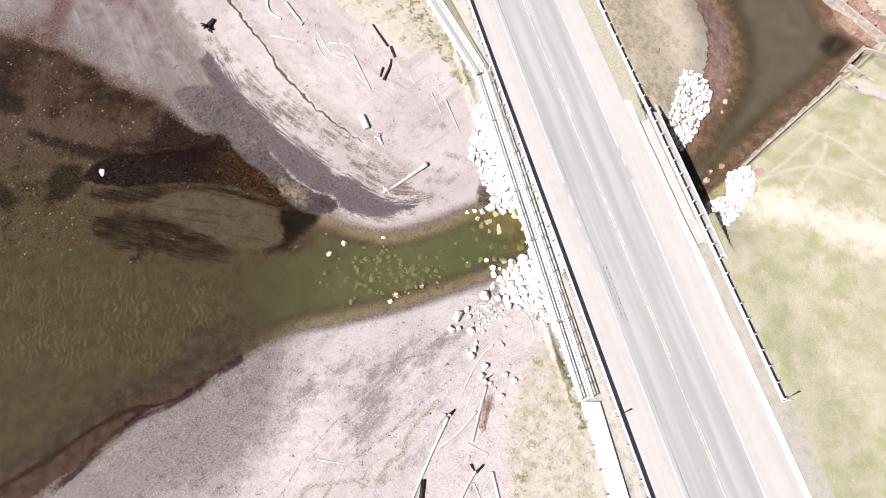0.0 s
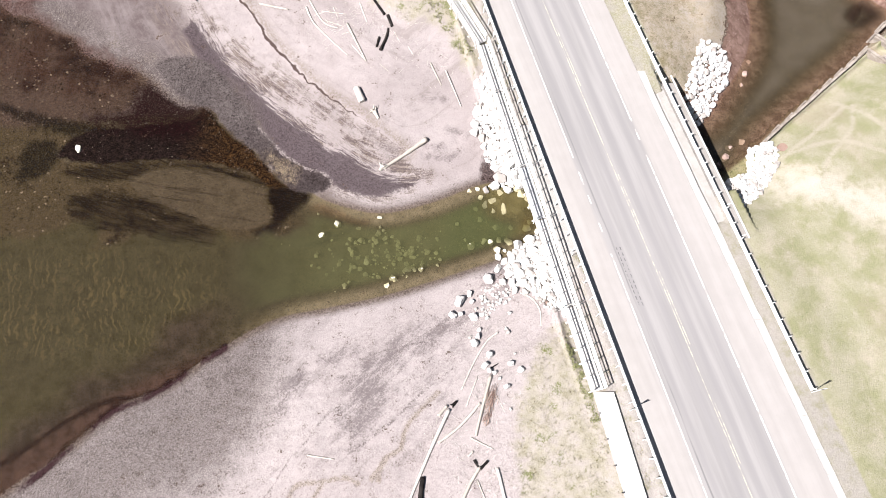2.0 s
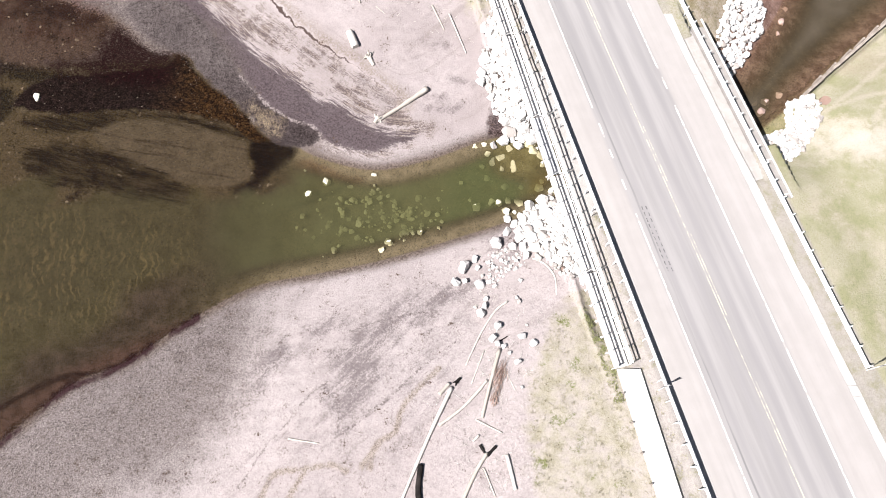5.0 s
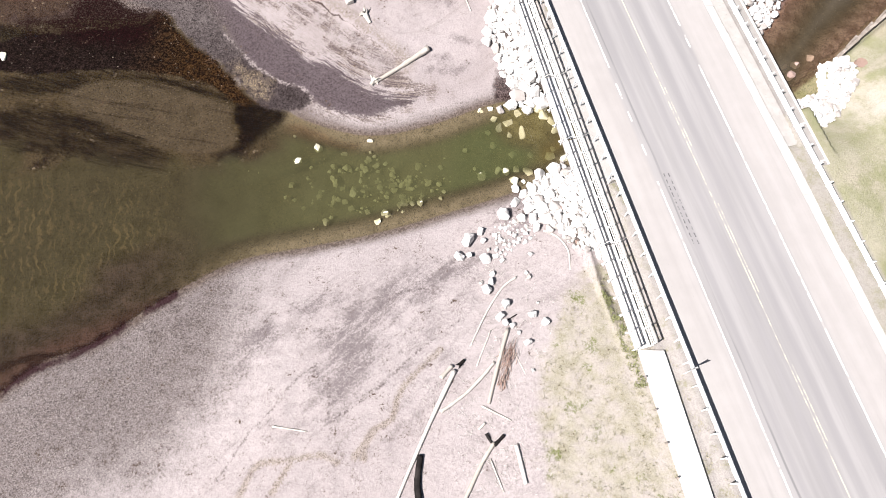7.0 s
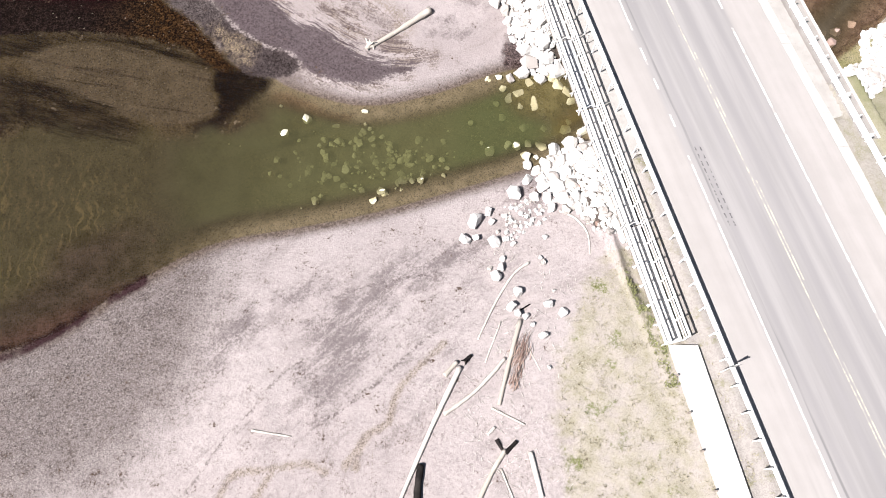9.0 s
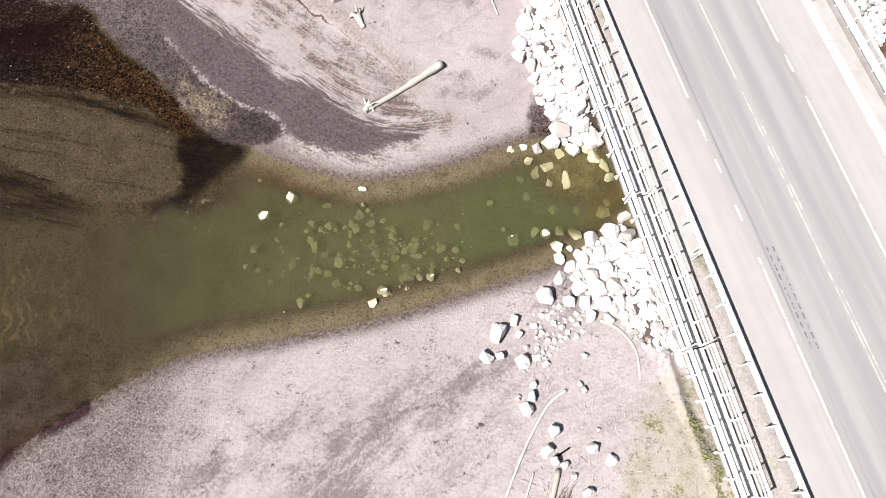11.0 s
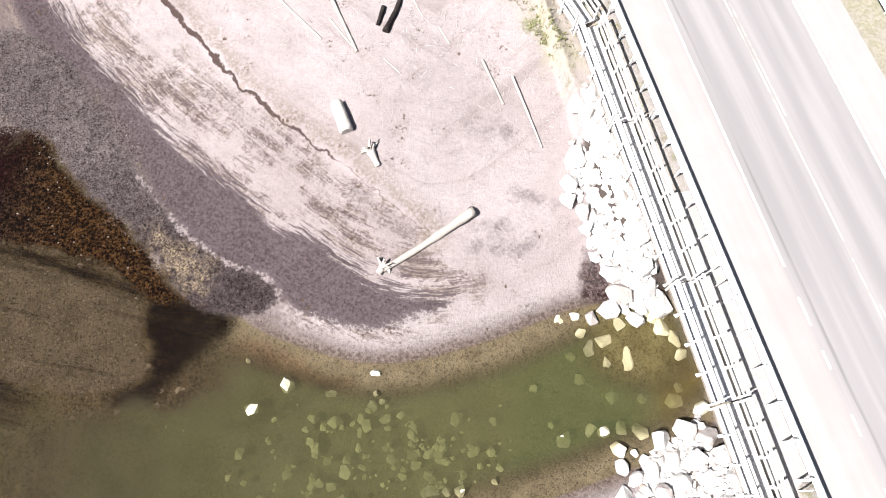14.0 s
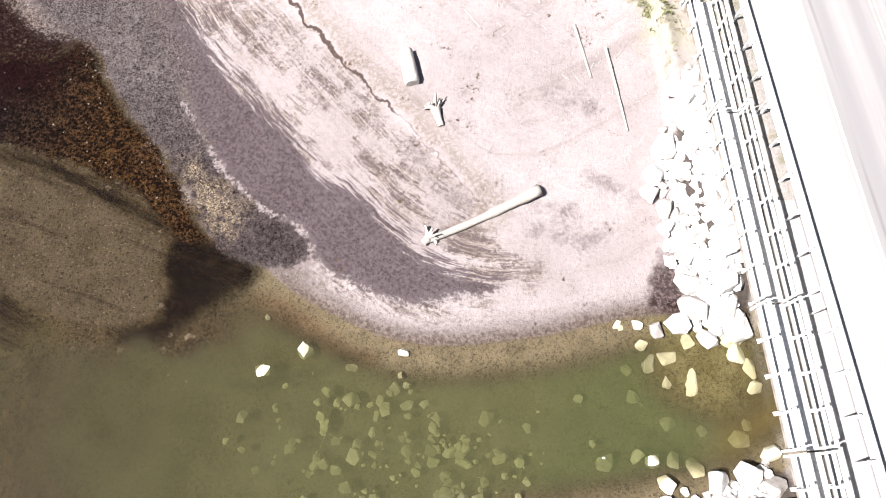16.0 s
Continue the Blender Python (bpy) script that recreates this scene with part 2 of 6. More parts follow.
DAMP = [blob((-9.1, 40.6), (-8.0, 39.9), (-6.9, 38.9), (-5.6, 38.4), (-4.8, 37.9), (-5.9, 37.9), (-6.9, 38.3), (-8.1, 39.3)), blob((-9.0, 11.9), (-6.9, 13.3), (-3.7, 13.4), (-4.1, 12.2), (-6.7, 10.3), (-4.5, 9.6), (-6.1, 7.4), (-7.3, 5.2), (-9.0, 3.2), (-9.3, 4.8), (-10.9, 6.9), (-9.7, 8.7), (-10.3, 10.5)), blob((-5.9, 14.4), (-3.3, 16.2), (1.2, 17.5), (3.3, 17.2), (0.0, 14.9), (-3.9, 13.1)), blob((-24.2, 12.9), (-22.3, 13.2), (-20.3, 14.2), (-19.0, 13.2), (-20.7, 10.5), (-23.2, 9.9)), blob((-18.1, 8.4), (-15.5, 11.5), (-14.6, 10.6), (-16.6, 7.6)), blob((-13.2, 13.1), (-10.0, 14.1), (-8.7, 13.3), (-11.6, 12.3)), blob((4.3, 22.5), (6.5, 24.0), (7.8, 23.0), (6.9, 20.3), (5.1, 20.5)), blob((-3.3, 39.1), (-1.6, 39.2), (0.2, 38.4), (-1.4, 38.5)), blob((0.7, 40.8), (2.0, 40.7), (3.4, 40.1), (2.0, 40.2)), blob((-2.5, 45.1), (-1.2, 45.1), (0.1, 44.6), (-1.3, 44.6)), blob((-2.3, 37.2), (-0.2, 37.6), (2.1, 37.6), (0.0, 37.0))]
SLUICE_MUD = blob((51.2, 66.2), (53.7, 76.9), (72.0, 77.1), (64.0, 60.7), (57.1, 58.9), (53.8, 55.5), (51.3, 58.0), (53.0, 61.8))
SLUICE_DARK = blob((52.2, 59.9), (55.3, 60.5), (57.3, 58.5), (54.6, 56.6), (52.2, 57.4))
DARKS = [blob((-50.3, 39.4), (-46.7, 39.1), (-46.3, 36.5), (-48.7, 34.3), (-51.0, 34.8)), blob((-59.4, 38.6), (-55.8, 36.5), (-54.1, 34.0), (-56.8, 33.6), (-58.8, 35.0)), blob((-55.9, 45.0), (-49.7, 43.2), (-42.9, 41.7), (-35.3, 40.6), (-30.2, 40.9), (-30.1, 39.7), (-38.9, 39.2), (-46.4, 40.4), (-53.5, 43.1)), blob((-62.0, 51.9), (-58.0, 49.9), (-55.4, 47.8), (-57.9, 46.8), (-62.0, 48.8))]
MAROON = blob((-36.6, 47.8), (-33.4, 46.3), (-30.2, 44.7), (-29.8, 42.2), (-30.8, 40.1), (-35.2, 40.0), (-40.1, 41.0), (-44.3, 42.4), (-41.9, 43.1), (-39.0, 43.6), (-38.1, 46.1))
BAR = blob((-37.5, 34.4), (-35.1, 35.5), (-31.5, 35.9), (-27.2, 35.5), (-23.9, 34.4), (-21.2, 33.5), (-20.8, 32.4), (-20.7, 31.5), (-20.2, 30.2), (-20.2, 29.3), (-21.2, 28.6), (-23.6, 28.2), (-26.7, 28.5), (-29.5, 29.6), (-32.8, 30.9), (-35.6, 32.3))
POOL = [blob((-20.6, 33.6), (-18.7, 33.7), (-16.3, 33.2), (-15.6, 32.4), (-16.2, 31.5), (-17.6, 30.3), (-18.3, 29.2), (-19.0, 28.5), (-20.6, 27.5), (-21.8, 27.5), (-21.8, 28.0), (-20.1, 29.0), (-20.0, 30.6), (-20.6, 31.7)), blob((-43.9, 32.0), (-41.4, 32.8), (-37.7, 32.6), (-35.0, 32.0), (-31.2, 30.6), (-29.0, 29.5), (-27.2, 28.4), (-25.6, 27.8), (-26.5, 26.9), (-29.0, 26.4), (-32.5, 26.6), (-35.8, 27.9), (-38.4, 28.0), (-40.4, 27.8), (-43.9, 30.1)), blob((-15.9, 26.6), (-14.1, 27.2), (-12.2, 28.1), (-10.2, 28.9), (-10.6, 28.4), (-12.5, 27.5), (-14.1, 26.8), (-15.4, 26.5)), blob((-39.2, 37.2), (-34.4, 37.0), (-28.4, 36.4), (-24.6, 35.9), (-20.7, 34.1), (-21.2, 33.4), (-24.4, 34.5), (-28.3, 35.7), (-32.0, 36.0), (-35.1, 35.5), (-37.6, 34.5), (-41.7, 34.3), (-45.1, 35.4))]
RED_FLAT = blob((-70.0, 58.0), (-60.6, 60.0), (-55.5, 61.8), (-55.8, 66.0), (-51.6, 66.0), (-52.6, 61.0), (-52.4, 58.6), (-49.6, 55.4), (-46.0, 53.6), (-39.8, 50.2), (-38.3, 48.3), (-39.0, 46.6), (-42.9, 45.0), (-48.9, 46.1), (-53.7, 47.8), (-60.0, 50.0))
WEDGE = blob((-25.5, 13.6), (-31.8, 10.9), (-37.9, 7.8), (-43.8, 3.7), (-56.4, -3.5), (-50.3, -8.5), (-42.0, 0.7), (-34.7, 7.4), (-29.7, 9.8))
CRACK = smooth_line([(-36.7, 73.1), (-29.3, 63.2), (-26.6, 59.6), (-24.1, 56.5), (-21.9, 53.0), (-19.9, 50.8), (-18.0, 48.7), (-16.7, 47.3), (-15.3, 46.2), (-14.0, 45.1), (-12.7, 44.1), (-11.5, 43.2), (-10.4, 42.5), (-8.7, 41.1), (-7.0, 39.7), (-5.8, 38.9), (-5.0, 38.2)], 8)
GREY = blob((-121.2, 64.8), (-121.2, 90.9), (-61.2, 95.9), (-40.8, 81.0), (-37.7, 64.9), (-34.1, 58.2), (-30.5, 53.6), (-26.4, 48.2), (-20.8, 42.3), (-15.6, 37.2), (-12.7, 33.7), (-15.4, 32.9), (-24.3, 41.7), (-36.6, 47.3), (-48.9, 55.0))
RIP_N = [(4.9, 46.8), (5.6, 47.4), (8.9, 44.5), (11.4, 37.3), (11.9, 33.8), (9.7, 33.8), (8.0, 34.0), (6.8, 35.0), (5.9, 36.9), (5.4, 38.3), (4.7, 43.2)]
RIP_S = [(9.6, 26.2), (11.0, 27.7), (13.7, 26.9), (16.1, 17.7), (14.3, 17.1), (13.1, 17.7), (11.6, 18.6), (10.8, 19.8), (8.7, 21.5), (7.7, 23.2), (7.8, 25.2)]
RUST = blob((5.0, 37.2), (5.9, 37.3), (6.9, 35.4), (6.5, 34.4), (5.0, 34.4), (4.7, 35.6))
BARE = blob((38.0, 33.9), (41.8, 34.8), (46.0, 33.5), (52.1, 31.8), (61.5, 29.8), (61.5, 25.0), (53.5, 26.4), (48.5, 28.2), (43.9, 30.6), (39.3, 31.9))
TRACKS = [smooth_line(p, 5) for p in ([(39.3, 37.8), (40.7, 35.8), (43.0, 34.8), (46.0, 33.4)], [(49.0, 43.9), (45.6, 41.0), (42.8, 38.8), (40.5, 37.1)], [(47.9, 45.2), (51.4, 41.6), (53.5, 39.3), (55.0, 38.0), (60.0, 34.0)], [(49.9, 43.9), (48.6, 40.3), (45.9, 37.2), (44.1, 34.5)], [(41.0, 37.5), (47.0, 38.6), (54.5, 36.0)])]


def lerp(a, b, s):
    s = np.clip(s, 0, 1)
    s = s * s * (3 - 2 * s)
    return a + (b - a) * s


def soft_noise(X, Y, size, seed):
    """Smooth noise over the plan, from -1 to 1."""
    r = np.random.RandomState(seed)
    out = np.zeros(X.shape)
    for k in range(9):
        a, ph, f = r.uniform(0, 6.283), r.uniform(0, 6.283), r.uniform(0.6, 1.7) * 6.283 / size
        out += np.sin((np.cos(a) * X + np.sin(a) * Y) * f + ph + 1.3 * np.sin((np.sin(a) * X - np.cos(a) * Y) * f * 0.7 + ph))
    return out / 4.5


def flats(X, Y):
    """Where the river runs over wide shallow flats."""
    return lerp(0, 1, (Y - 25.6 + 1.3 * soft_noise(X, Y, 13.0, 8) + 0.6 * soft_noise(X, Y, 4.0, 9)) / 3.4) * lerp(0, 1, (-13 - X) / 6)


def shoal(X, Y):
    """A broad muddy shallow along the south-west shore."""
    return lerp(1, 0, (line_distance(X, Y, SHORE_S[-60:]) - 3.0 + soft_noise(X, Y, 9.0, 31)) / 4.0) * lerp(0, 1, (-17 - X) / 12)


def land(X, Y):
    """Height of the ground, and how far it is from the water's edge."""
    dw = -signed(X, Y, WATER)
    ragged = lerp(0, 1, (-15 - X) / 8) * lerp(0, 1, (Y - 29) / 4)
    dw = dw + ragged * (0.55 * soft_noise(X, Y, 8.0, 21) + 0.16 * soft_noise(X, Y, 2.3, 22) + 0.12 * soft_noise(X, Y, 0.9, 23)) * lerp(1, 0, (np.abs(dw) - 2) / 4)
    left = X - at(WALK_OUT, Y)          # metres past the walkway's outer side
    right = X - at(RAIL_R, Y)
    south = lerp(0, 1, (30 - 0.2 * X - Y) / 6)
    slope = lerp(lerp(0.13, 0.17, south), lerp(0.13, 0.26, south), (X + 25) / 25)
    slope = slope + 0.75 * lerp(0, 1, (left + 1.2) / 1.2)
    slope = np.where(right > 0, lerp(0.5, 3.0, (X * 0.85 - Y + 7.5) / 2.0), slope)
    top = lerp(2.3, 3.9, south)
    bank = lerp(0, 1, (signed(X, Y, GRASS_N) + 3) / 5)
    top = top + bank * 1.3
    top = lerp(top, lerp(4.0, 2.9, (Y - 10) / 4), (left + 1.6) / 1.6)
    top = lerp(top, 3.75, (left - 0.8) / 0.8)
    top = np.where(X > at(RAIL_L, Y) - 1.2, lerp(3.75, ROAD_Z - 0.08, (X - at(RAIL_L, Y) + 1.2) / 1.0), top)
    top = np.where(right > 0.6, lerp(ROAD_Z - 0.08, lerp(3.0, 3.4, (30 - Y + 12) / 10), (right - 0.6) / 8.0), top)
    flat = flats(X, Y)
    ditch = line_distance(X, Y, np.array([(53.8, 53.2), (63.9, 44.2)]))
    top = top - 1.3 * lerp(1, 0, (ditch - 0.5) / 0.5) * (X > 51)
    shelf = lerp(0, 1, (X * 0.85 - Y + 7.5) / 2.0) * (right > 3)
    top = top - shelf * lerp(2.6, 0, (dw - 0.3) / 7)
    wet = np.minimum(-0.02, -0.08 * np.sqrt(np.maximum(-dw, 0)) - lerp(0, 0.95, (-dw - 0.5) / lerp(2.6, 6.0, (X - 26) / 8)))
    wet = np.maximum(wet, lerp(-1.6, -0.42, (-17 - X) / 9))
    wet = np.maximum(wet, lerp(-0.24, -1.6, (np.hypot(X - 8.0, (Y - 32.0) * 1.2) - 1.2) / 6.0))
    wet = wet + flat * (np.maximum(wet, -0.06) - wet)
    wet = np.maximum(wet, lerp(-1.6, -0.10, (signed(X, Y, SLUICE_MUD) + 1.5) / 4))
    wet = wet + shoal(X, Y) * (np.maximum(wet, -0.14) - wet)
    weed = np.maximum(np.maximum(signed(X, Y, BROWN), signed(X, Y, SHINGLE)), signed(X, Y, MAROON)) + 0.5 * soft_noise(X, Y, 2.2, 10)
    wet = lerp(wet, 0.03, (weed + 0.6) / 1.0)
    rise = slope * np.maximum(dw, 0)
    dry = top - np.log1p(np.exp(np.clip((top - rise) / 0.25, -40, 40))) * 0.25
    dry = np.maximum(dry, 0.005 + 0.03 * np.maximum(dw, 0))
    return np.where(dw > 0, np.minimum(dry, np.maximum(rise, 0.005)), wet), dw


def ground_z(x, y):
    return float(land(np.array([float(x)]), np.array([float(y)]))[0][0])


def graded(lo, hi, step, far):
    core = np.arange(lo, hi + step / 2, step)
    grow, d, s = [], 0.0, step
    while d < far:
        s *= 1.35
        d += s
        grow.append(d)
    return np.concatenate([lo - np.array(grow[::-1]), core, hi + np.array(grow)])


def sheet(name, xs, ys, z, keep=None):
    """A mesh over a grid in plan."""
    ny, nx = len(ys), len(xs)
    X, Y = np.meshgrid(xs, ys)
    verts = np.stack([X, Y, z], -1).reshape(-1, 3)
    i = np.arange(ny * nx).reshape(ny, nx)
    quads = np.stack([i[:-1, :-1], i[:-1, 1:], i[1:, 1:], i[1:, :-1]], -1)
    quads = quads.reshape(-1, 4) if keep is None else quads[keep]
    used, back = np.unique(quads, return_inverse=True)
    me = bpy.data.meshes.new(name)
    me.vertices.add(len(used))
    me.vertices.foreach_set("co", verts[used].astype(np.float32).ravel())
    me.loops.add(quads.size)
    me.loops.foreach_set("vertex_index", back.astype(np.int32).ravel())
    me.polygons.add(len(quads))
    me.polygons.foreach_set("loop_start", np.arange(0, quads.size, 4, dtype=np.int32))
    me.polygons.foreach_set("use_smooth", np.ones(len(quads), bool))
    me.update()
    return me, used


def store(me, name, values):
    me.attributes.new(name, "FLOAT", "POINT").data.foreach_set("value", np.ascontiguousarray(values, np.float32).ravel())


def ground_material():
    m = Nodes("beach_and_grass")
    P = m.pos
    dw = m.attr("shore")
    n_big, n_mid, n_fine, n_grit = m.noise(0.12, 5), m.noise(0.7, 6), m.noise(5.0, 4), m.noise(28.0, 3)
    wob = m.math("MULTIPLY", m.math("SUBTRACT", n_mid, 0.5), 2.4)
    wob2 = m.math("MULTIPLY", m.math("SUBTRACT", n_fine, 0.5), 0.9)
    jit = m.math("ADD", wob, wob2)

    def zone(name, width=0.3, jitter=1.0):
        return m.step(m.math("ADD", m.attr(name), m.math("MULTIPLY", jit, jitter)), -width, width)

    grain = m.math("ADD", m.math("MULTIPLY", m.math("SUBTRACT", n_fine, 0.5), 0.30), m.math("MULTIPLY", m.math("SUBTRACT", n_grit, 0.5), 0.42))

    def both(*masks):
        out = masks[0]
        for k in masks[1:]:
            out = m.math("MULTIPLY", out, k)
        return out

    # drawn out along the shore
    xyz = m.split(P)
    flow = m.attr("flow")
    warp = m.math("MULTIPLY", m.math("SUBTRACT", m.noise(0.16, 3), 0.5), 1.1)
    across = m.math("ADD", flow, warp)
    along = m.vec(m.math("MULTIPLY", across, 1.7), m.math("MULTIPLY", xyz[0], 0.13), m.math("MULTIPLY", xyz[1], 0.13))
    st1, st2, st3 = m.noise(1.2, 7, along, 0.74, 0.08), m.noise(4.2, 6, along, 0.75, 0.05), m.noise(0.45, 5, along, 0.6, 0.2)
    # pale dry sand with a rosy cast
    sand = m.mix((0.218, 0.190, 0.190), (0.268, 0.238, 0.238), m.step(n_big, 0.35, 0.65))
    sand = m.mix(sand, (0.125, 0.104, 0.099), m.step(n_grit, 0.55, 0.75, 0.0, 0.6))
    sand = m.mix(sand, (0.155, 0.130, 0.124), both(m.step(n_mid, 0.5, 0.7), m.step(n_fine, 0.4, 0.65, 0.0, 0.7)))
    dots = m.split(m.voronoi(11.0, "Color"))
    plain = sand
    sand = m.mix(sand, (0.085, 0.068, 0.064), m.step(m.math("ADD", dots[0], m.math("MULTIPLY", m.math("SUBTRACT", n_mid, 0.5), 0.2)), 0.965, 0.985, 0.0, 0.6))
    sand = m.mix(sand, (0.31, 0.285, 0.28), m.step(dots[1], 0.955, 0.985, 0.0, 0.7))
    sand = m.mix(plain, sand, m.attr("mottle"))
    sand = m.mix(sand, (0.165, 0.139, 0.135), both(m.step(grain, 0.05, 0.17), m.step(n_mid, 0.4, 0.65, 0.15, 0.55)))
    sand = m.mix(sand, (0.300, 0.268, 0.266), m.math("MULTIPLY", m.attr("bleach"), m.step(n_fine, 0.7, 0.4, 0.3, 1.0)))
    # mottled, damp patches on the south beach, drawn out up the slope
    v = m.turned(P, 44, (0.34, 1.25, 1.0))
    patch, patch2 = m.noise(0.30, 7, v, 0.68, 0.5), m.noise(0.9, 6, v, 0.7, 0.4)
    damp = m.math("ADD", m.math("ADD", m.math("MULTIPLY", patch, 0.55), m.math("MULTIPLY", patch2, 0.45)), m.math("MULTIPLY", grain, 0.7))
    region = m.step(m.noise(0.09, 4, m.turned(P, 40, (0.6, 1.2, 1)), 0.6), 0.40, 0.62, 0.15, 1.0)
    col = m.mix(sand, (0.108, 0.090, 0.090), both(m.step(damp, 0.49, 0.60, 0.0, 0.55), region, m.attr("mottle")))
    col = m.mix(col, (0.118, 0.100, 0.102), both(zone("damp", 0.9, 1.6), m.step(m.math("ADD", m.math("MULTIPLY", patch2, 0.7), grain), 0.22, 0.42, 0.0, 0.9)))
    col = m.mix(col, (0.072, 0.058, 0.056), both(m.step(m.math("ADD", m.attr("rills"), m.math("MULTIPLY", m.math("ABSOLUTE", jit), 0.6)), 0.26, 0.03), m.step(n_fine, 0.38, 0.58, 0.1, 0.8)))
    strewn = m.step(m.math("ADD", m.attr("litter"), m.math("MULTIPLY", m.math("ABSOLUTE", jit), 0.55)), 0.5, 0.1)
    col = m.mix(col, (0.195, 0.158, 0.120), m.math("MULTIPLY", strewn, 0.4))
    col = m.mix(col, (0.062, 0.046, 0.030), both(strewn, m.step(m.math("ADD", m.noise(9.0, 5, None, 0.85), m.math("MULTIPLY", grain, 1.2)), 0.48, 0.60, 0.0, 0.9)))
    # old wash lines that bend with the shore
    wash = m.math("ABSOLUTE", m.math("SUBTRACT", m.noise(0.4, 5, m.turned(P, 52, (0.5, 1.0, 1)), 0.65, 1.6), 0.5))
    col = m.mix(col, (0.120, 0.098, 0.092), both(m.step(wash, 0.018, 0.004), m.step(n_fine, 0.42, 0.6), m.attr("mottle"), m.step(n_mid, 0.4, 0.6), 0.7))
    col = m.mix(col, (0.165, 0.141, 0.136), both(m.step(m.math("ADD", m.noise(0.28, 5, along, 0.65, 0.6), m.math("MULTIPLY", grain, 0.5)), 0.52, 0.68, 0.0, 0.7), m.math("SUBTRACT", 1.0, m.attr("mottle"))))
    torn = m.step(m.math("ADD", m.noise(0.35, 5), m.math("MULTIPLY", grain, 0.6)), 0.42, 0.56, 0.12, 1.0)
    # grey bank, streaks and the dark silt band of the north beach
    col = m.mix(col, m.mix((0.080, 0.063, 0.063), (0.120, 0.101, 0.101), m.step(m.math("ADD", n_mid, grain), 0.3, 0.7)), both(zone("grey", 1.6, 1.5), m.step(st3, 0.25, 0.55, 0.7, 1.0)))
    col = m.mix(col, (0.150, 0.122, 0.104), both(zone("streaks", 1.5, 1.6), m.step(m.math("ADD", st1, m.math("MULTIPLY", grain, 0.8)), 0.42, 0.53, 0.0, 0.9), torn))
    col = m.mix(col, (0.064, 0.049, 0.050), both(zone("streaks", 1.2, 1.2), m.step(m.math("ADD", m.math("ADD", m.math("MULTIPLY", st2, 0.6), m.math("MULTIPLY", st1, 0.4)), m.math("MULTIPLY", grain, 0.8)), 0.47, 0.56, 0.0, 0.92), torn))
    coarse = m.math("SUBTRACT", m.noise(9.0, 2, None, 0.8), 0.5)
    col = m.mix(col, (0.095, 0.078, 0.076), m.step(coarse, 0.14, 0.28, 0.0, 0.25))
    col = m.mix(col, (0.33, 0.30, 0.295), m.step(coarse, -0.14, -0.28, 0.0, 0.22))
    mud = m.mix((0.036, 0.027, 0.030), (0.076, 0.060, 0.065), m.step(m.math("ADD", m.math("ADD", m.math("MULTIPLY", n_fine, 0.5), m.math("MULTIPLY", st2, 0.5)), m.math("MULTIPLY", grain, 1.6)), 0.34, 0.66))
    col = m.mix(col, m.mix((0.040, 0.022, 0.021), (0.070, 0.047, 0.045), n_fine), both(zone("redmud", 1.0, 1.5), m.step(m.math("ADD", n_mid, grain), 0.35, 0.55, 0.25, 0.8)))
    loose = m.step(flow, -0.6, 1.0)
    tear = m.math("ADD", m.math("MULTIPLY", m.math("SUBTRACT", st2, 0.5), 7.0), m.math("MULTIPLY", m.math("SUBTRACT", st1, 0.5), 6.0))
    tight = m.math("ADD", m.math("MULTIPLY", wob2, 0.9), m.math("MULTIPLY", wob, 0.35))
    edge = m.math("ADD", m.math("MULTIPLY", tear, loose), m.math("MULTIPLY", tight, m.math("SUBTRACT", 1.0, loose)))
    col = m.mix(col, mud, m.step(m.math("ADD", m.attr("mud"), m.math("ADD", m.math("MULTIPLY", grain, 2.2), edge)), -0.35, 0.25, 0.0, 0.94))
    # gravel near the water
    peb, peb2 = m.split(m.voronoi(14.0, "Color")), m.split(m.voronoi(11.0, "Color"))
    pebs = both(peb[0], m.math("ADD", 0.35, m.math("MULTIPLY", n_fine, 1.1)))
    gravel = m.mix((0.072, 0.058, 0.056), (0.186, 0.162, 0.158), m.step(pebs, 0.1, 0.95))
    gravel = m.mix(gravel, (0.048, 0.036, 0.030), m.step(m.math("ADD", n_fine, m.math("MULTIPLY", n_mid, 0.4)), 0.70, 0.88, 0.0, 0.7))
    gravel = m.mix(gravel, m.mix((0.011, 0.008, 0.0075), (0.114, 0.094, 0.089), m.step(m.math("ADD", pebs, m.math("MULTIPLY", grain, 1.5)), 0.12, 0.85)), m.math("MULTIPLY", m.attr("flecks"), 0.85))
    gravel = m.mix(gravel, (0.28, 0.26, 0.24), m.step(peb2[0], 0.982, 0.995, 0.0, 0.7))
    stony = m.math("ADD", m.attr("pebbly"), m.math("ADD", grain, m.math("MULTIPLY", m.math("SUBTRACT", n_mid, 0.5), 0.5)))
    col = m.mix(col, gravel, m.step(stony, 0.15, 0.85, 0.0, 0.85))
    col = m.mix(col, (0.20, 0.165, 0.115), both(m.step(m.noise(0.3, 4), 0.55, 0.68), m.step(stony, 0.3, 0.7), m.step(m.math("ADD", peb[2], grain), 0.62, 0.8, 0.0, 0.85), m.attr("flecks")))
    col = m.mix(col, m.mix((0.052, 0.038, 0.030), (0.122, 0.095, 0.082), m.step(m.math("ADD", n_fine, grain), 0.35, 0.7)), both(m.step(m.math("ADD", dw, m.math("MULTIPLY", m.math("ADD", jit, m.math("MULTIPLY", grain, 3.0)), 0.45)), 1.25, 0.1, 0.0, 0.92), m.math("SUBTRACT", 1.0, m.math("MULTIPLY", m.attr("flecks"), 0.85))))
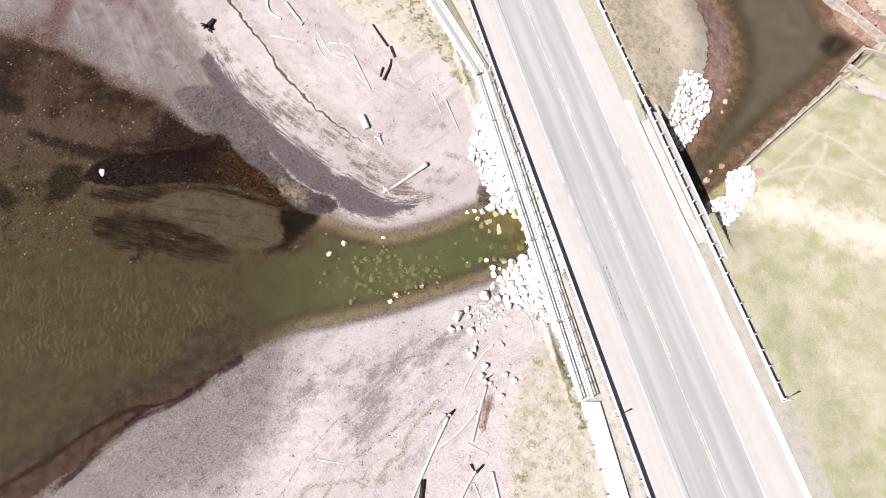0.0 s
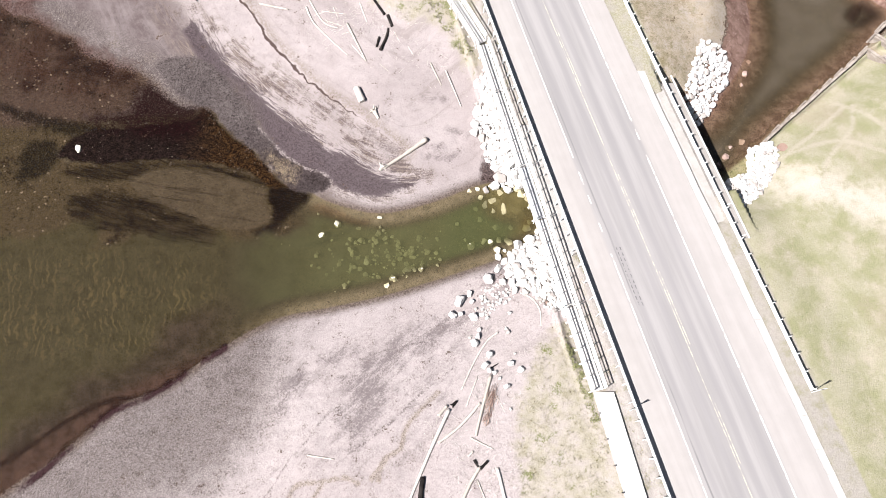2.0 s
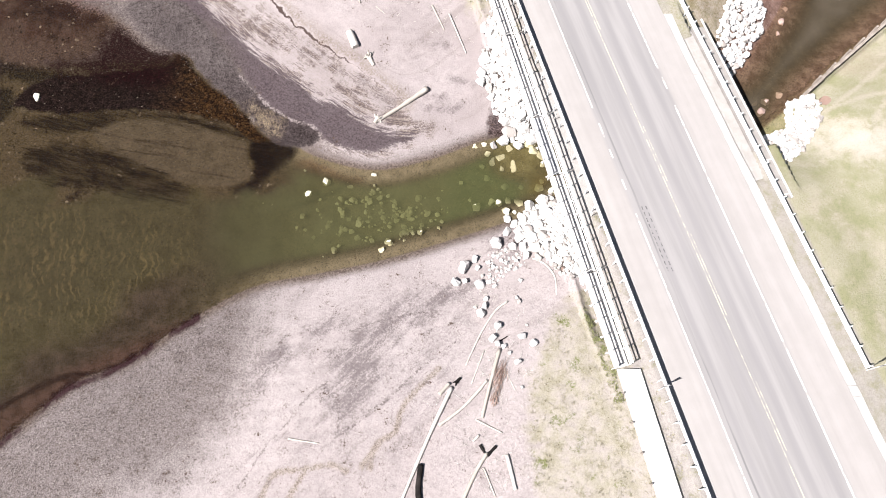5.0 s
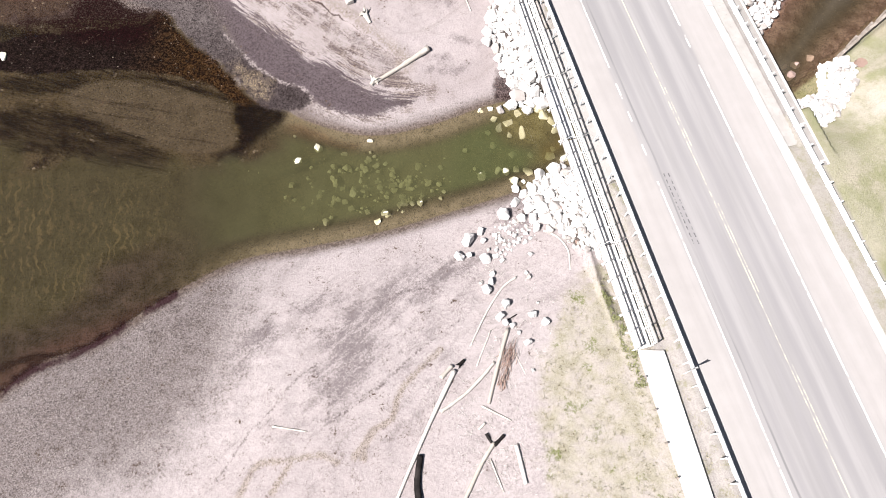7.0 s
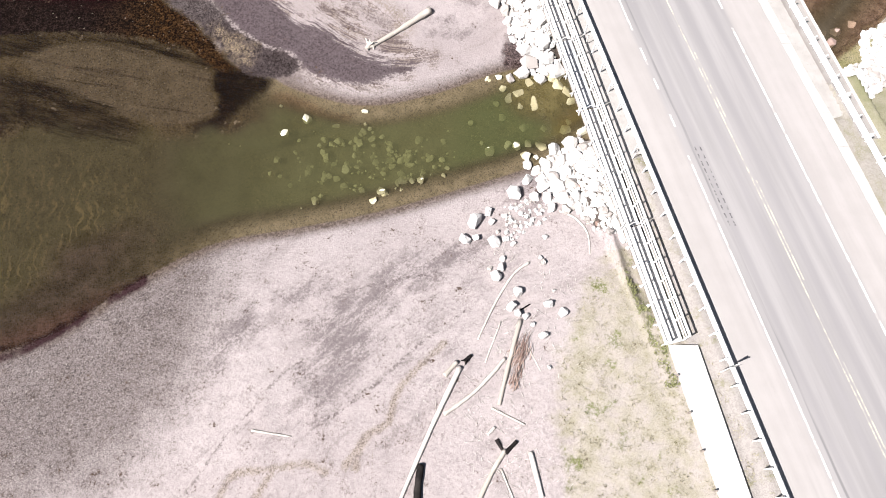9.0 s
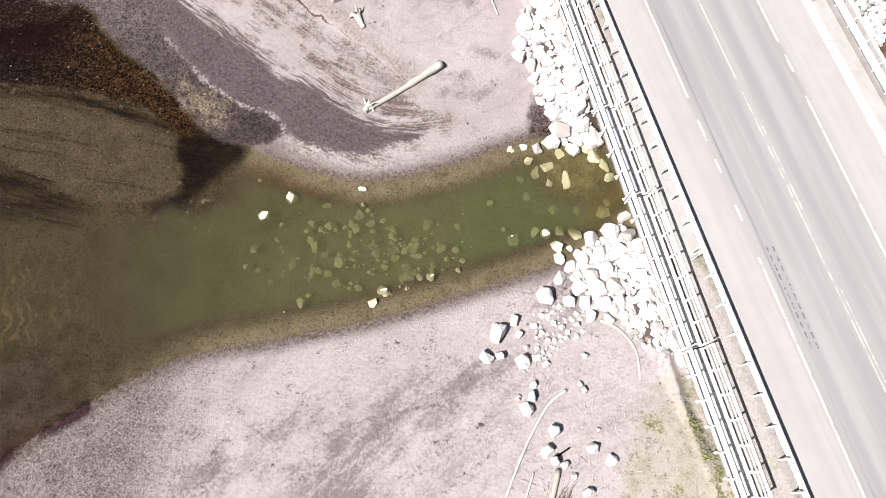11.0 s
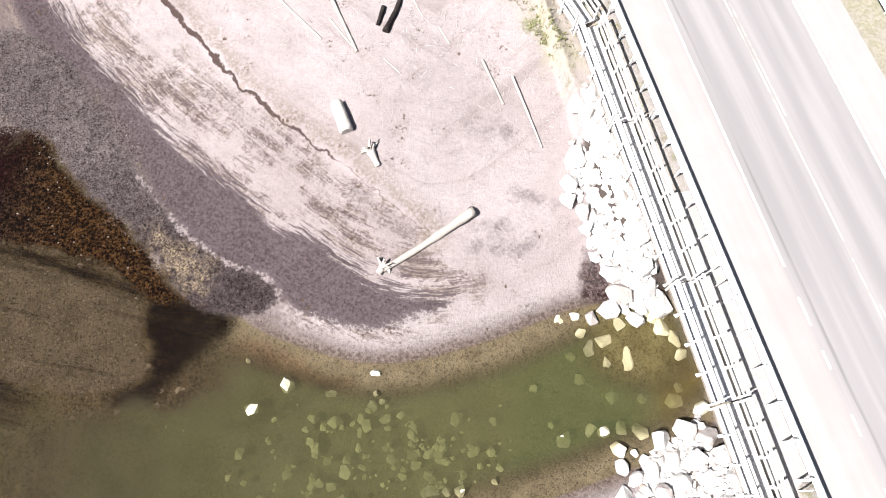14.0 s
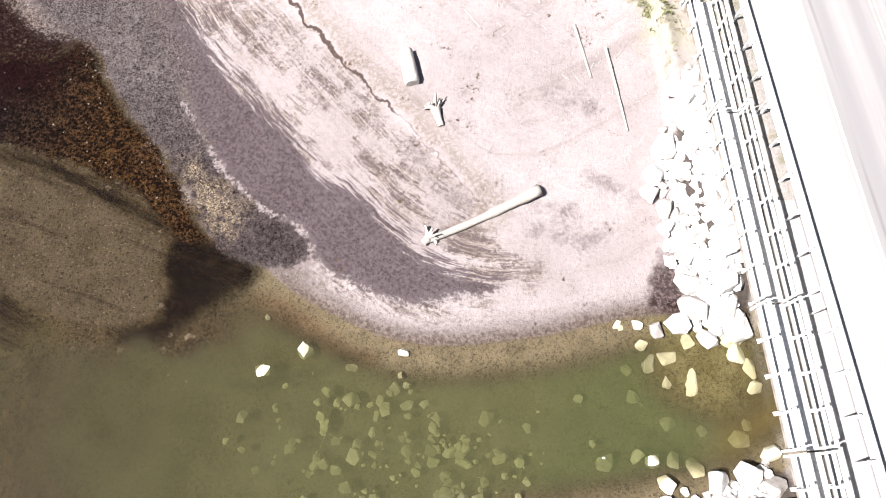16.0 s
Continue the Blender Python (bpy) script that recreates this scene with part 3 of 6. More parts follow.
    col = m.mix(col, (0.030, 0.016, 0.018), both(m.step(m.math("ADD", m.attr("tide"), m.math("MULTIPLY", jit, 0.45)), 0.62, 0.15), m.step(m.noise(0.35, 4), 0.36, 0.52), m.attr("tideline")))
    col = m.mix(col, m.mix((0.040, 0.022, 0.019), (0.098, 0.066, 0.060), m.step(m.math("ADD", n_fine, m.math("MULTIPLY", grain, 1.6)), 0.35, 0.7)), both(zone("redflat", 1.4, 1.5), m.step(m.math("ADD", m.noise(0.4, 5, None, 0.65), m.math("MULTIPLY", grain, 0.6)), 0.34, 0.54, 0.35, 0.95)))
    # the dark scarp line
    crack = m.math("ADD", m.attr("crack"), m.math("ADD", m.math("MULTIPLY", wob2, 0.22), m.math("ADD", m.math("MULTIPLY", m.math("SUBTRACT", m.noise(0.9, 3), 0.5), 1.0), m.math("MULTIPLY", wob, 0.12))))
    width = m.math("MULTIPLY", m.attr("gash"), m.step(m.noise(0.6, 3), 0.3, 0.65, 0.5, 1.0))
    col = m.mix(col, (0.050, 0.036, 0.033), both(m.step(m.math("SUBTRACT", m.math("ABSOLUTE", crack), width), 0.05, -0.05), m.step(width, 0.0, 0.06)))
    col = m.mix(col, (0.145, 0.118, 0.095), both(m.step(m.math("ADD", crack, m.math("MULTIPLY", wob, 0.5)), 0.1, 0.5), m.step(crack, 1.9, 0.6, 0.0, 0.6), m.step(n_fine, 0.35, 0.58)))
    # beds under water
    bed = m.mix((0.040, 0.033, 0.018), (0.064, 0.054, 0.031), m.step(m.math("ADD", n_mid, grain), 0.3, 0.7))
    bed = m.mix(bed, m.mix((0.098, 0.084, 0.060), (0.152, 0.130, 0.096), m.step(m.math("ADD", n_mid, grain), 0.3, 0.7)), both(m.step(xyz[0], -26.0, -12.0), m.step(xyz[0], 24.0, 18.0)))
    bed = m.mix(bed, m.mix((0.088, 0.076, 0.036), (0.145, 0.130, 0.070), m.step(m.math("ADD", n_mid, grain), 0.3, 0.7)), m.attr("shallow"))
    # sand ripples in the west: their sunlit crests are put into the bed's colour
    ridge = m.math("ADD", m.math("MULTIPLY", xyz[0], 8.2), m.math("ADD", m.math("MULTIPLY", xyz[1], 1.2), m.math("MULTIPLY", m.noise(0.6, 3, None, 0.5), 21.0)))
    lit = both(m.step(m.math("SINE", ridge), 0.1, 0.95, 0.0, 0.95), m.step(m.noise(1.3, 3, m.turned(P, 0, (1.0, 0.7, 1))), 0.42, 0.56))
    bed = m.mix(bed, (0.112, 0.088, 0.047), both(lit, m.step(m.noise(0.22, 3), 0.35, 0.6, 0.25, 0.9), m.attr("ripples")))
    bed = m.mix(bed, m.mix((0.022, 0.016, 0.012), (0.052, 0.039, 0.032), m.step(m.math("ADD", n_mid, m.math("MULTIPLY", grain, 1.8)), 0.25, 0.75)), m.attr("shoal"))
    bed = m.mix(bed, m.mix((0.076, 0.049, 0.038), (0.140, 0.098, 0.080), m.step(m.math("ADD", n_mid, grain), 0.35, 0.65)), m.attr("redbed"))
    bed = m.mix(bed, (0.012, 0.007, 0.006), both(zone("sluice", 0.9, 0.8), 0.85))
    tan = m.mix((0.068, 0.048, 0.032), (0.112, 0.084, 0.057), m.step(m.math("ADD", n_mid, m.math("MULTIPLY", grain, 1.6)), 0.3, 0.7))
    tan = m.mix(tan, (0.030, 0.021, 0.016), m.step(m.math("ADD", m.noise(1.7, 5, m.turned(P, -30, (0.5, 1.5, 1)), 0.75), grain), 0.60, 0.70, 0.0, 0.7))
    bed = m.mix(bed, tan, zone("shelf", 0.5, 0.6))
    west = m.step(m.math("ADD", xyz[0], m.math("MULTIPLY", wob, 2.0)), -25.0, -33.0)
    frond = m.math("ADD", m.math("MULTIPLY", m.noise(5.5, 6, None, 0.85), 0.8), m.math("MULTIPLY", m.noise(1.4, 4, None, 0.7), 0.25))
    weed = m.mix((0.0030, 0.0015, 0.0012), m.mix((0.050, 0.025, 0.010), (0.020, 0.0125, 0.0115), west), m.step(frond, 0.50, 0.60))
    weed = m.mix(weed, (0.115, 0.078, 0.045), both(m.step(m.noise(9.0, 3, None, 0.8), 0.61, 0.68, 0.0, 0.85), m.step(n_mid, 0.38, 0.62, 0.2, 1.0), m.math("SUBTRACT", 1.0, m.math("MULTIPLY", west, 0.6))))
    weed = m.mix(weed, (0.20, 0.17, 0.14), m.step(peb2[0], 0.994, 0.999, 0.0, 0.7))
    upper = m.step(m.math("ADD", m.attr("upper"), m.math("MULTIPLY", wob, 0.25)), 0.2, 0.8)
    flat = m.mix(m.mix((0.040, 0.030, 0.018), (0.040, 0.026, 0.021), upper), m.mix((0.072, 0.056, 0.036), (0.086, 0.063, 0.054), upper), m.step(m.math("ADD", n_grit, m.math("MULTIPLY", m.math("SUBTRACT", peb[0], 0.5), 0.25)), 0.40, 0.66))
    flat = m.mix(flat, (0.014, 0.009, 0.007), m.step(peb[1], 0.80, 0.98, 0.0, 0.6))
    flat = m.mix(flat, m.mix((0.022, 0.011, 0.009), (0.060, 0.036, 0.029), m.step(m.math("ADD", n_fine, m.math("MULTIPLY", grain, 1.8)), 0.35, 0.7)), both(zone("redflat", 2.0, 1.6), m.step(m.math("ADD", m.noise(0.32, 5, None, 0.65), m.math("MULTIPLY", grain, 0.5)), 0.36, 0.60, 0.25, 0.95)))
    flat = m.mix(flat, m.mix((0.013, 0.006, 0.0055), (0.032, 0.018, 0.015), m.step(n_grit, 0.4, 0.7)), both(zone("redmud", 1.3, 1.6), m.step(m.math("ADD", n_mid, grain), 0.3, 0.55, 0.3, 0.95)))
    flat = m.mix(flat, (0.010, 0.006, 0.005), m.step(m.math("ADD", m.math("MULTIPLY", n_mid, 0.6), m.math("ADD", m.math("MULTIPLY", n_fine, 0.35), m.math("ADD", m.math("MULTIPLY", n_big, 0.5), m.math("MULTIPLY", grain, 0.5)))), 0.74, 0.90, 0.0, 0.85))
    cob = m.split(m.voronoi(4.5, "Color"))
    flat = m.mix(flat, (0.20, 0.165, 0.135), both(m.step(cob[0], 0.972, 0.985), m.step(m.noise(0.5, 4), 0.38, 0.62, 0.15, 0.8)))
    flat = m.mix(flat, (0.009, 0.006, 0.005), both(m.step(cob[1], 0.945, 0.97), m.step(m.noise(0.45, 4), 0.42, 0.62, 0.1, 0.85)))
    bed = m.mix(bed, flat, m.step(m.math("ADD", m.attr("flats"), m.math("MULTIPLY", jit, 0.22)), 0.1, 0.9))
    bar = m.mix((0.046, 0.036, 0.025), (0.067, 0.053, 0.038), m.step(n_mid, 0.3, 0.7))
    bar = m.mix(bar, (0.13, 0.11, 0.085), both(m.step(m.split(m.voronoi(14.0, "Color"))[0], 0.95, 0.98), 0.7))
    bar = m.mix(bar, (0.018, 0.012, 0.010), both(m.step(m.noise(0.7, 6, m.turned(P, -10, (0.14, 1.8, 1)), 0.72), 0.53, 0.66, 0.0, 0.85), m.step(grain, -0.1, 0.06)))
    bed = m.mix(bed, bar, m.step(m.math("ADD", m.attr("bar"), m.math("ADD", m.math("MULTIPLY", jit, 0.35), m.math("MULTIPLY", grain, 1.2))), -0.3, 0.3))
    combed = m.math("MULTIPLY", both(m.math("SUBTRACT", m.noise(1.1, 6, m.turned(P, -14, (0.16, 1.7, 1)), 0.72), 0.5), m.step(xyz[0], -17.0, -24.0)), 3.2)
    broken = m.math("MAXIMUM", m.step(xyz[0], -24.0, -20.0), m.step(m.noise(0.8, 7, m.turned(P, -14, (0.22, 1.5, 1)), 0.78), 0.34, 0.60, 0.28, 0.92))
    bed = m.mix(bed, m.mix((0.004, 0.0024, 0.0020), (0.026, 0.016, 0.0125), m.step(m.math("ADD", m.noise(6.0, 5, m.turned(P, -14, (0.4, 1.6, 1)), 0.8), m.math("MULTIPLY", grain, 1.2)), 0.46, 0.74)), both(m.step(m.math("ADD", m.attr("pool"), m.math("ADD", m.math("MULTIPLY", jit, 0.45), m.math("ADD", m.math("MULTIPLY", grain, 1.6), combed))), -0.5, 0.45), m.step(m.math("ADD", n_mid, m.math("MULTIPLY", grain, 1.4)), 0.22, 0.46, 0.62, 1.0), broken))
    bed = m.mix(bed, (0.005, 0.0035, 0.003), both(zone("dark", 0.6, 0.9), m.step(m.math("ADD", n_fine, m.math("MULTIPLY", grain, 1.5)), 0.3, 0.6, 0.45, 0.9)))
    bed = m.mix(bed, weed, zone("brown", 0.25, 0.6))
    bed = m.mix(bed, m.mix((0.0045, 0.0008, 0.0012), (0.013, 0.0045, 0.005), m.step(n_fine, 0.45, 0.7)), both(zone("maroon", 1.5, 1.7), m.step(m.math("ADD", n_fine, m.math("MULTIPLY", grain, 1.5)), 0.3, 0.6, 0.55, 1.0)))
    bed = m.mix(bed, m.mix((0.030, 0.017, 0.014), (0.058, 0.036, 0.030), m.step(m.math("ADD", n_mid, grain), 0.3, 0.65)), zone("wedge", 0.9, 0.6))
    bed = m.mix(bed, (0.012, 0.006, 0.006), both(m.step(m.math("ADD", m.attr("tide2"), m.math("MULTIPLY", jit, 0.3)), 0.5, 0.1), m.step(n_mid, 0.3, 0.5, 0.3, 0.85)))
    bed = m.mix(bed, (0.014, 0.006, 0.007), both(m.step(m.math("ADD", m.attr("tide"), m.math("MULTIPLY", jit, 0.45)), 0.8, 0.2), m.attr("tideline"), m.step(m.noise(0.35, 4), 0.36, 0.52)))
    under = m.step(m.math("ADD", dw, m.math("MULTIPLY", m.math("ADD", m.math("MULTIPLY", grain, 4.5), m.math("ADD", wob2, m.math("MULTIPLY", wob, 0.3))), m.attr("fray"))), 0.15, -0.15)
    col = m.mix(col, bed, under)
    # a bank of coarse shingle under the silt, with dry weed caught in it
    clump = m.math("ADD", m.noise(2.6, 5, None, 0.75), m.math("MULTIPLY", m.math("SUBTRACT", m.noise(0.5, 3), 0.5), 0.35))
    chip = m.noise(10.0, 4, None, 0.88)
    rise = m.step(m.math("ADD", xyz[1], m.math("MULTIPLY", wob, 1.2)), 36.0, 43.0)
    stones = m.mix(m.mix((0.014, 0.010, 0.010), (0.026, 0.020, 0.020), rise), m.mix((0.066, 0.053, 0.053), (0.122, 0.104, 0.102), rise), m.step(m.math("ADD", m.math("MULTIPLY", chip, 0.7), m.math("MULTIPLY", clump, 0.35)), 0.42, 0.66))
    stones = m.mix(stones, (0.016, 0.011, 0.012), m.step(m.math("ADD", chip, m.math("MULTIPLY", clump, 0.5)), 0.66, 0.52, 0.0, 0.75))
    stones = m.mix(stones, (0.30, 0.275, 0.255), m.step(chip, 0.66, 0.74, 0.0, 0.7))
    col = m.mix(col, stones, m.step(m.math("ADD", m.attr("shingle"), m.math("ADD", m.math("MULTIPLY", tight, 0.8), m.math("MULTIPLY", grain, 1.5))), -0.22, 0.22))
    stalk = m.math("MAXIMUM", m.noise(9.0, 4, m.turned(P, 35, (0.5, 1.6, 1)), 0.8), m.noise(9.0, 4, m.turned(P, -40, (0.5, 1.6, 1)), 0.8))
    col = m.mix(col, m.mix((0.18, 0.135, 0.085), (0.34, 0.275, 0.185), n_grit), both(zone("strawy", 0.7, 1.1), m.step(stalk, 0.50, 0.62, 0.0, 0.9), m.step(m.noise(1.3, 3), 0.36, 0.52)))
    col = m.mix(col, (0.190, 0.162, 0.160), both(m.step(m.math("ADD", m.attr("seam"), m.math("MULTIPLY", m.math("ADD", tight, m.math("MULTIPLY", grain, 2.0)), 0.6)), 0.17, 0.03), m.step(m.noise(0.8, 4), 0.40, 0.52, 0.1, 0.85)))
    col = m.mix(col, m.mix((0.012, 0.006, 0.006), (0.110, 0.080, 0.078), m.step(m.math("ADD", n_fine, m.math("MULTIPLY", grain, 2.5)), 0.42, 0.8)), both(zone("rust", 0.4, 0.9), 0.9))
    # ground under the riprap: the black shade between the boulders is painted in
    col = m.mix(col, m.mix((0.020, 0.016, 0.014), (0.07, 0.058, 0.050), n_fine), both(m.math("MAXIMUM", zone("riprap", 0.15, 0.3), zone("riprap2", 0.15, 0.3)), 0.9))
    # turf
    blade = m.noise(9.0, 5, m.turned(P, 20, (1, 1.8, 1)))
    green = m.mix((0.180, 0.180, 0.106), (0.256, 0.240, 0.184), m.step(m.noise(0.35, 6), 0.35, 0.65))
    green = m.mix(green, (0.152, 0.158, 0.080), both(m.step(blade, 0.45, 0.7), m.step(n_mid, 0.35, 0.65)))
    green = m.mix(green, (0.225, 0.198, 0.150), m.step(m.math("ADD", n_big, m.math("MULTIPLY", n_fine, 0.35)), 0.66, 0.84, 0.0, 0.8))
    green = m.mix(green, (0.075, 0.078, 0.030), m.step(grain, 0.03, 0.16, 0.0, 0.6))
    green = m.mix(green, (0.27, 0.25, 0.19), m.step(grain, -0.04, -0.17, 0.0, 0.5))
    green = m.mix(green, (0.285, 0.256, 0.208), both(m.step(m.noise(0.3, 7, None, 0.7, 0.1), 0.45, 0.66, 0.0, 0.75), m.step(m.math("ADD", n_fine, n_mid), 0.8, 1.15, 0.35, 1.0)))
    green = m.mix(green, (0.285, 0.258, 0.212), both(m.step(m.math("ADD", m.attr("tracks"), m.math("MULTIPLY", m.math("ABSOLUTE", jit), 0.6)), 0.6, 0.05), m.step(n_fine, 0.3, 0.55, 0.35, 0.85)))
    green = m.mix(green, (0.340, 0.310, 0.270), both(zone("bare", 2.4, 2.2), m.step(m.math("ADD", n_mid, grain), 0.25, 0.5, 0.55, 0.97)))
    straw = m.mix((0.266, 0.244, 0.206), (0.212, 0.196, 0.146), m.step(m.math("ADD", n_mid, m.math("MULTIPLY", blade, 0.6)), 0.76, 1.0))
    straw = m.mix(straw, (0.125, 0.112, 0.065), m.step(blade, 0.60, 0.78, 0.0, 0.5))
    straw = m.mix(straw, (0.075, 0.062, 0.038), m.step(grain, 0.04, 0.17, 0.0, 0.65))
    straw = m.mix(straw, (0.092, 0.104, 0.030), both(m.step(m.math("ADD", m.noise(0.55, 4), m.math("MULTIPLY", grain, 0.4)), 0.57, 0.66), m.step(n_fine, 0.38, 0.55, 0.2, 0.85)))
    dry = m.step(m.math("ADD", dw, m.math("MULTIPLY", wob2, 0.4)), -0.1, 0.3)
    col = m.mix(col, straw, both(zone("straw", 1.1, 1.5), dry, m.step(m.math("ADD", n_mid, m.math("MULTIPLY", grain, 1.4)), 0.30, 0.58, 0.45, 1.0)))
    col = m.mix(col, m.mix((0.262, 0.222, 0.182), (0.165, 0.128, 0.094), m.step(m.math("ADD", m.noise(0.5, 6), grain), 0.45, 0.7)), both(zone("straw", 1.1, 1.5), dry, m.attr("farbank"), m.step(m.math("ADD", n_mid, grain), 0.35, 0.6, 0.3, 0.85)))
    scarp = m.math("ADD", m.attr("redbank"), m.math("MULTIPLY", m.math("ADD", jit, m.math("MULTIPLY", wob2, 0.8)), 0.62))
    col = m.mix(col, m.mix((0.090, 0.050, 0.040), (0.192, 0.126, 0.106), m.step(m.math("ADD", n_mid, m.math("MULTIPLY", grain, 1.5)), 0.25, 0.7)), both(m.step(scarp, 0.42, 0.58), m.step(dw, -0.6, 0.2), 0.95))
    col = m.mix(col, (0.060, 0.040, 0.030), both(m.step(m.math("ABSOLUTE", m.math("SUBTRACT", scarp, 0.46)), 0.20, 0.05), m.step(m.noise(0.9, 4), 0.34, 0.5, 0.3, 1.0), m.step(n_fine, 0.32, 0.5, 0.3, 1.0)))
    col = m.mix(col, (0.055, 0.032, 0.024), both(m.step(scarp, 0.5, 0.7), m.step(dw, -0.4, 0.3), m.step(m.math("ADD", m.noise(1.6, 5, None, 0.75), grain), 0.52, 0.68, 0.0, 0.7)))
    col = m.mix(col, (0.26, 0.20, 0.18), both(m.step(scarp, 0.5, 0.7), m.step(dw, -0.8, 0.1), m.step(peb2[1], 0.94, 0.97, 0.0, 0.8)))
    dried = m.math("ADD", m.math("MULTIPLY", m.noise(1.1, 6, None, 0.72), 0.7), m.math("ADD", m.math("MULTIPLY", n_big, 0.35), grain))
    col = m.mix(col, (0.130, 0.112, 0.066), both(m.attr("olive"), m.step(scarp, 0.5, 0.3), m.step(dried, 0.42, 0.66, 0.1, 0.85)))
    col = m.mix(col, (0.072, 0.052, 0.034), both(m.attr("olive"), m.step(scarp, 0.5, 0.3), m.step(m.math("ADD", m.noise(4.0, 5, None, 0.8), grain), 0.56, 0.74, 0.0, 0.75)))
    col = m.mix(col, green, zone("lawn", 0.3, 0.25))
    # gravel verges beside the road
    verge = m.mix((0.200, 0.184, 0.174), (0.245, 0.228, 0.217), m.step(pebs, 0.05, 0.6))
    verge = m.mix(verge, (0.130, 0.125, 0.070), both(m.step(n_mid, 0.48, 0.66), m.step(n_fine, 0.35, 0.6, 0.0, 0.8)))
    verge = m.mix(verge, m.mix((0.186, 0.180, 0.120), (0.250, 0.234, 0.195), m.step(m.math("ADD", n_fine, grain), 0.35, 0.65)), both(m.attr("farverge"), m.step(m.math("ADD", n_mid, grain), 0.28, 0.55, 0.35, 0.95)))
    col = m.mix(col, verge, zone("verge", 0.25, 0.2))
    speck = m.math("ADD", m.math("MULTIPLY", m.split(m.voronoi(19.0, "Color"))[0], 0.5), m.math("MULTIPLY", m.split(m.voronoi(8.5, "Color"))[1], 0.5))
    coarse_ground = m.math("MAXIMUM", m.math("MAXIMUM", m.step(m.attr("shingle"), -0.5, 0.5), m.math("MULTIPLY", under, 0.75)), m.math("MAXIMUM", m.math("MULTIPLY", m.attr("pebbly"), 0.8), m.step(m.attr("mud"), -1.0, 0.5, 0.0, 0.45)))
    spread = m.math("ADD", 0.16, m.math("MULTIPLY", coarse_ground, 0.75))
    gain = m.math("ADD", 1.0, m.math("MULTIPLY", m.math("SUBTRACT", speck, 0.5), m.math("MULTIPLY", spread, 2.0)))
    col = m.mix((0.0, 0.0, 0.0), col, gain)
    rough = m.step(dw, 0.1, 1.0, 0.75, 0.95)
    relief = m.math("ADD", m.math("MULTIPLY", n_fine, 0.5), m.math("ADD", m.math("MULTIPLY", n_grit, 0.35), both(pebs, stony, 0.5)))
    return m.done(col, rough, m.bump(relief, 0.75, 0.10), spec=0.02)


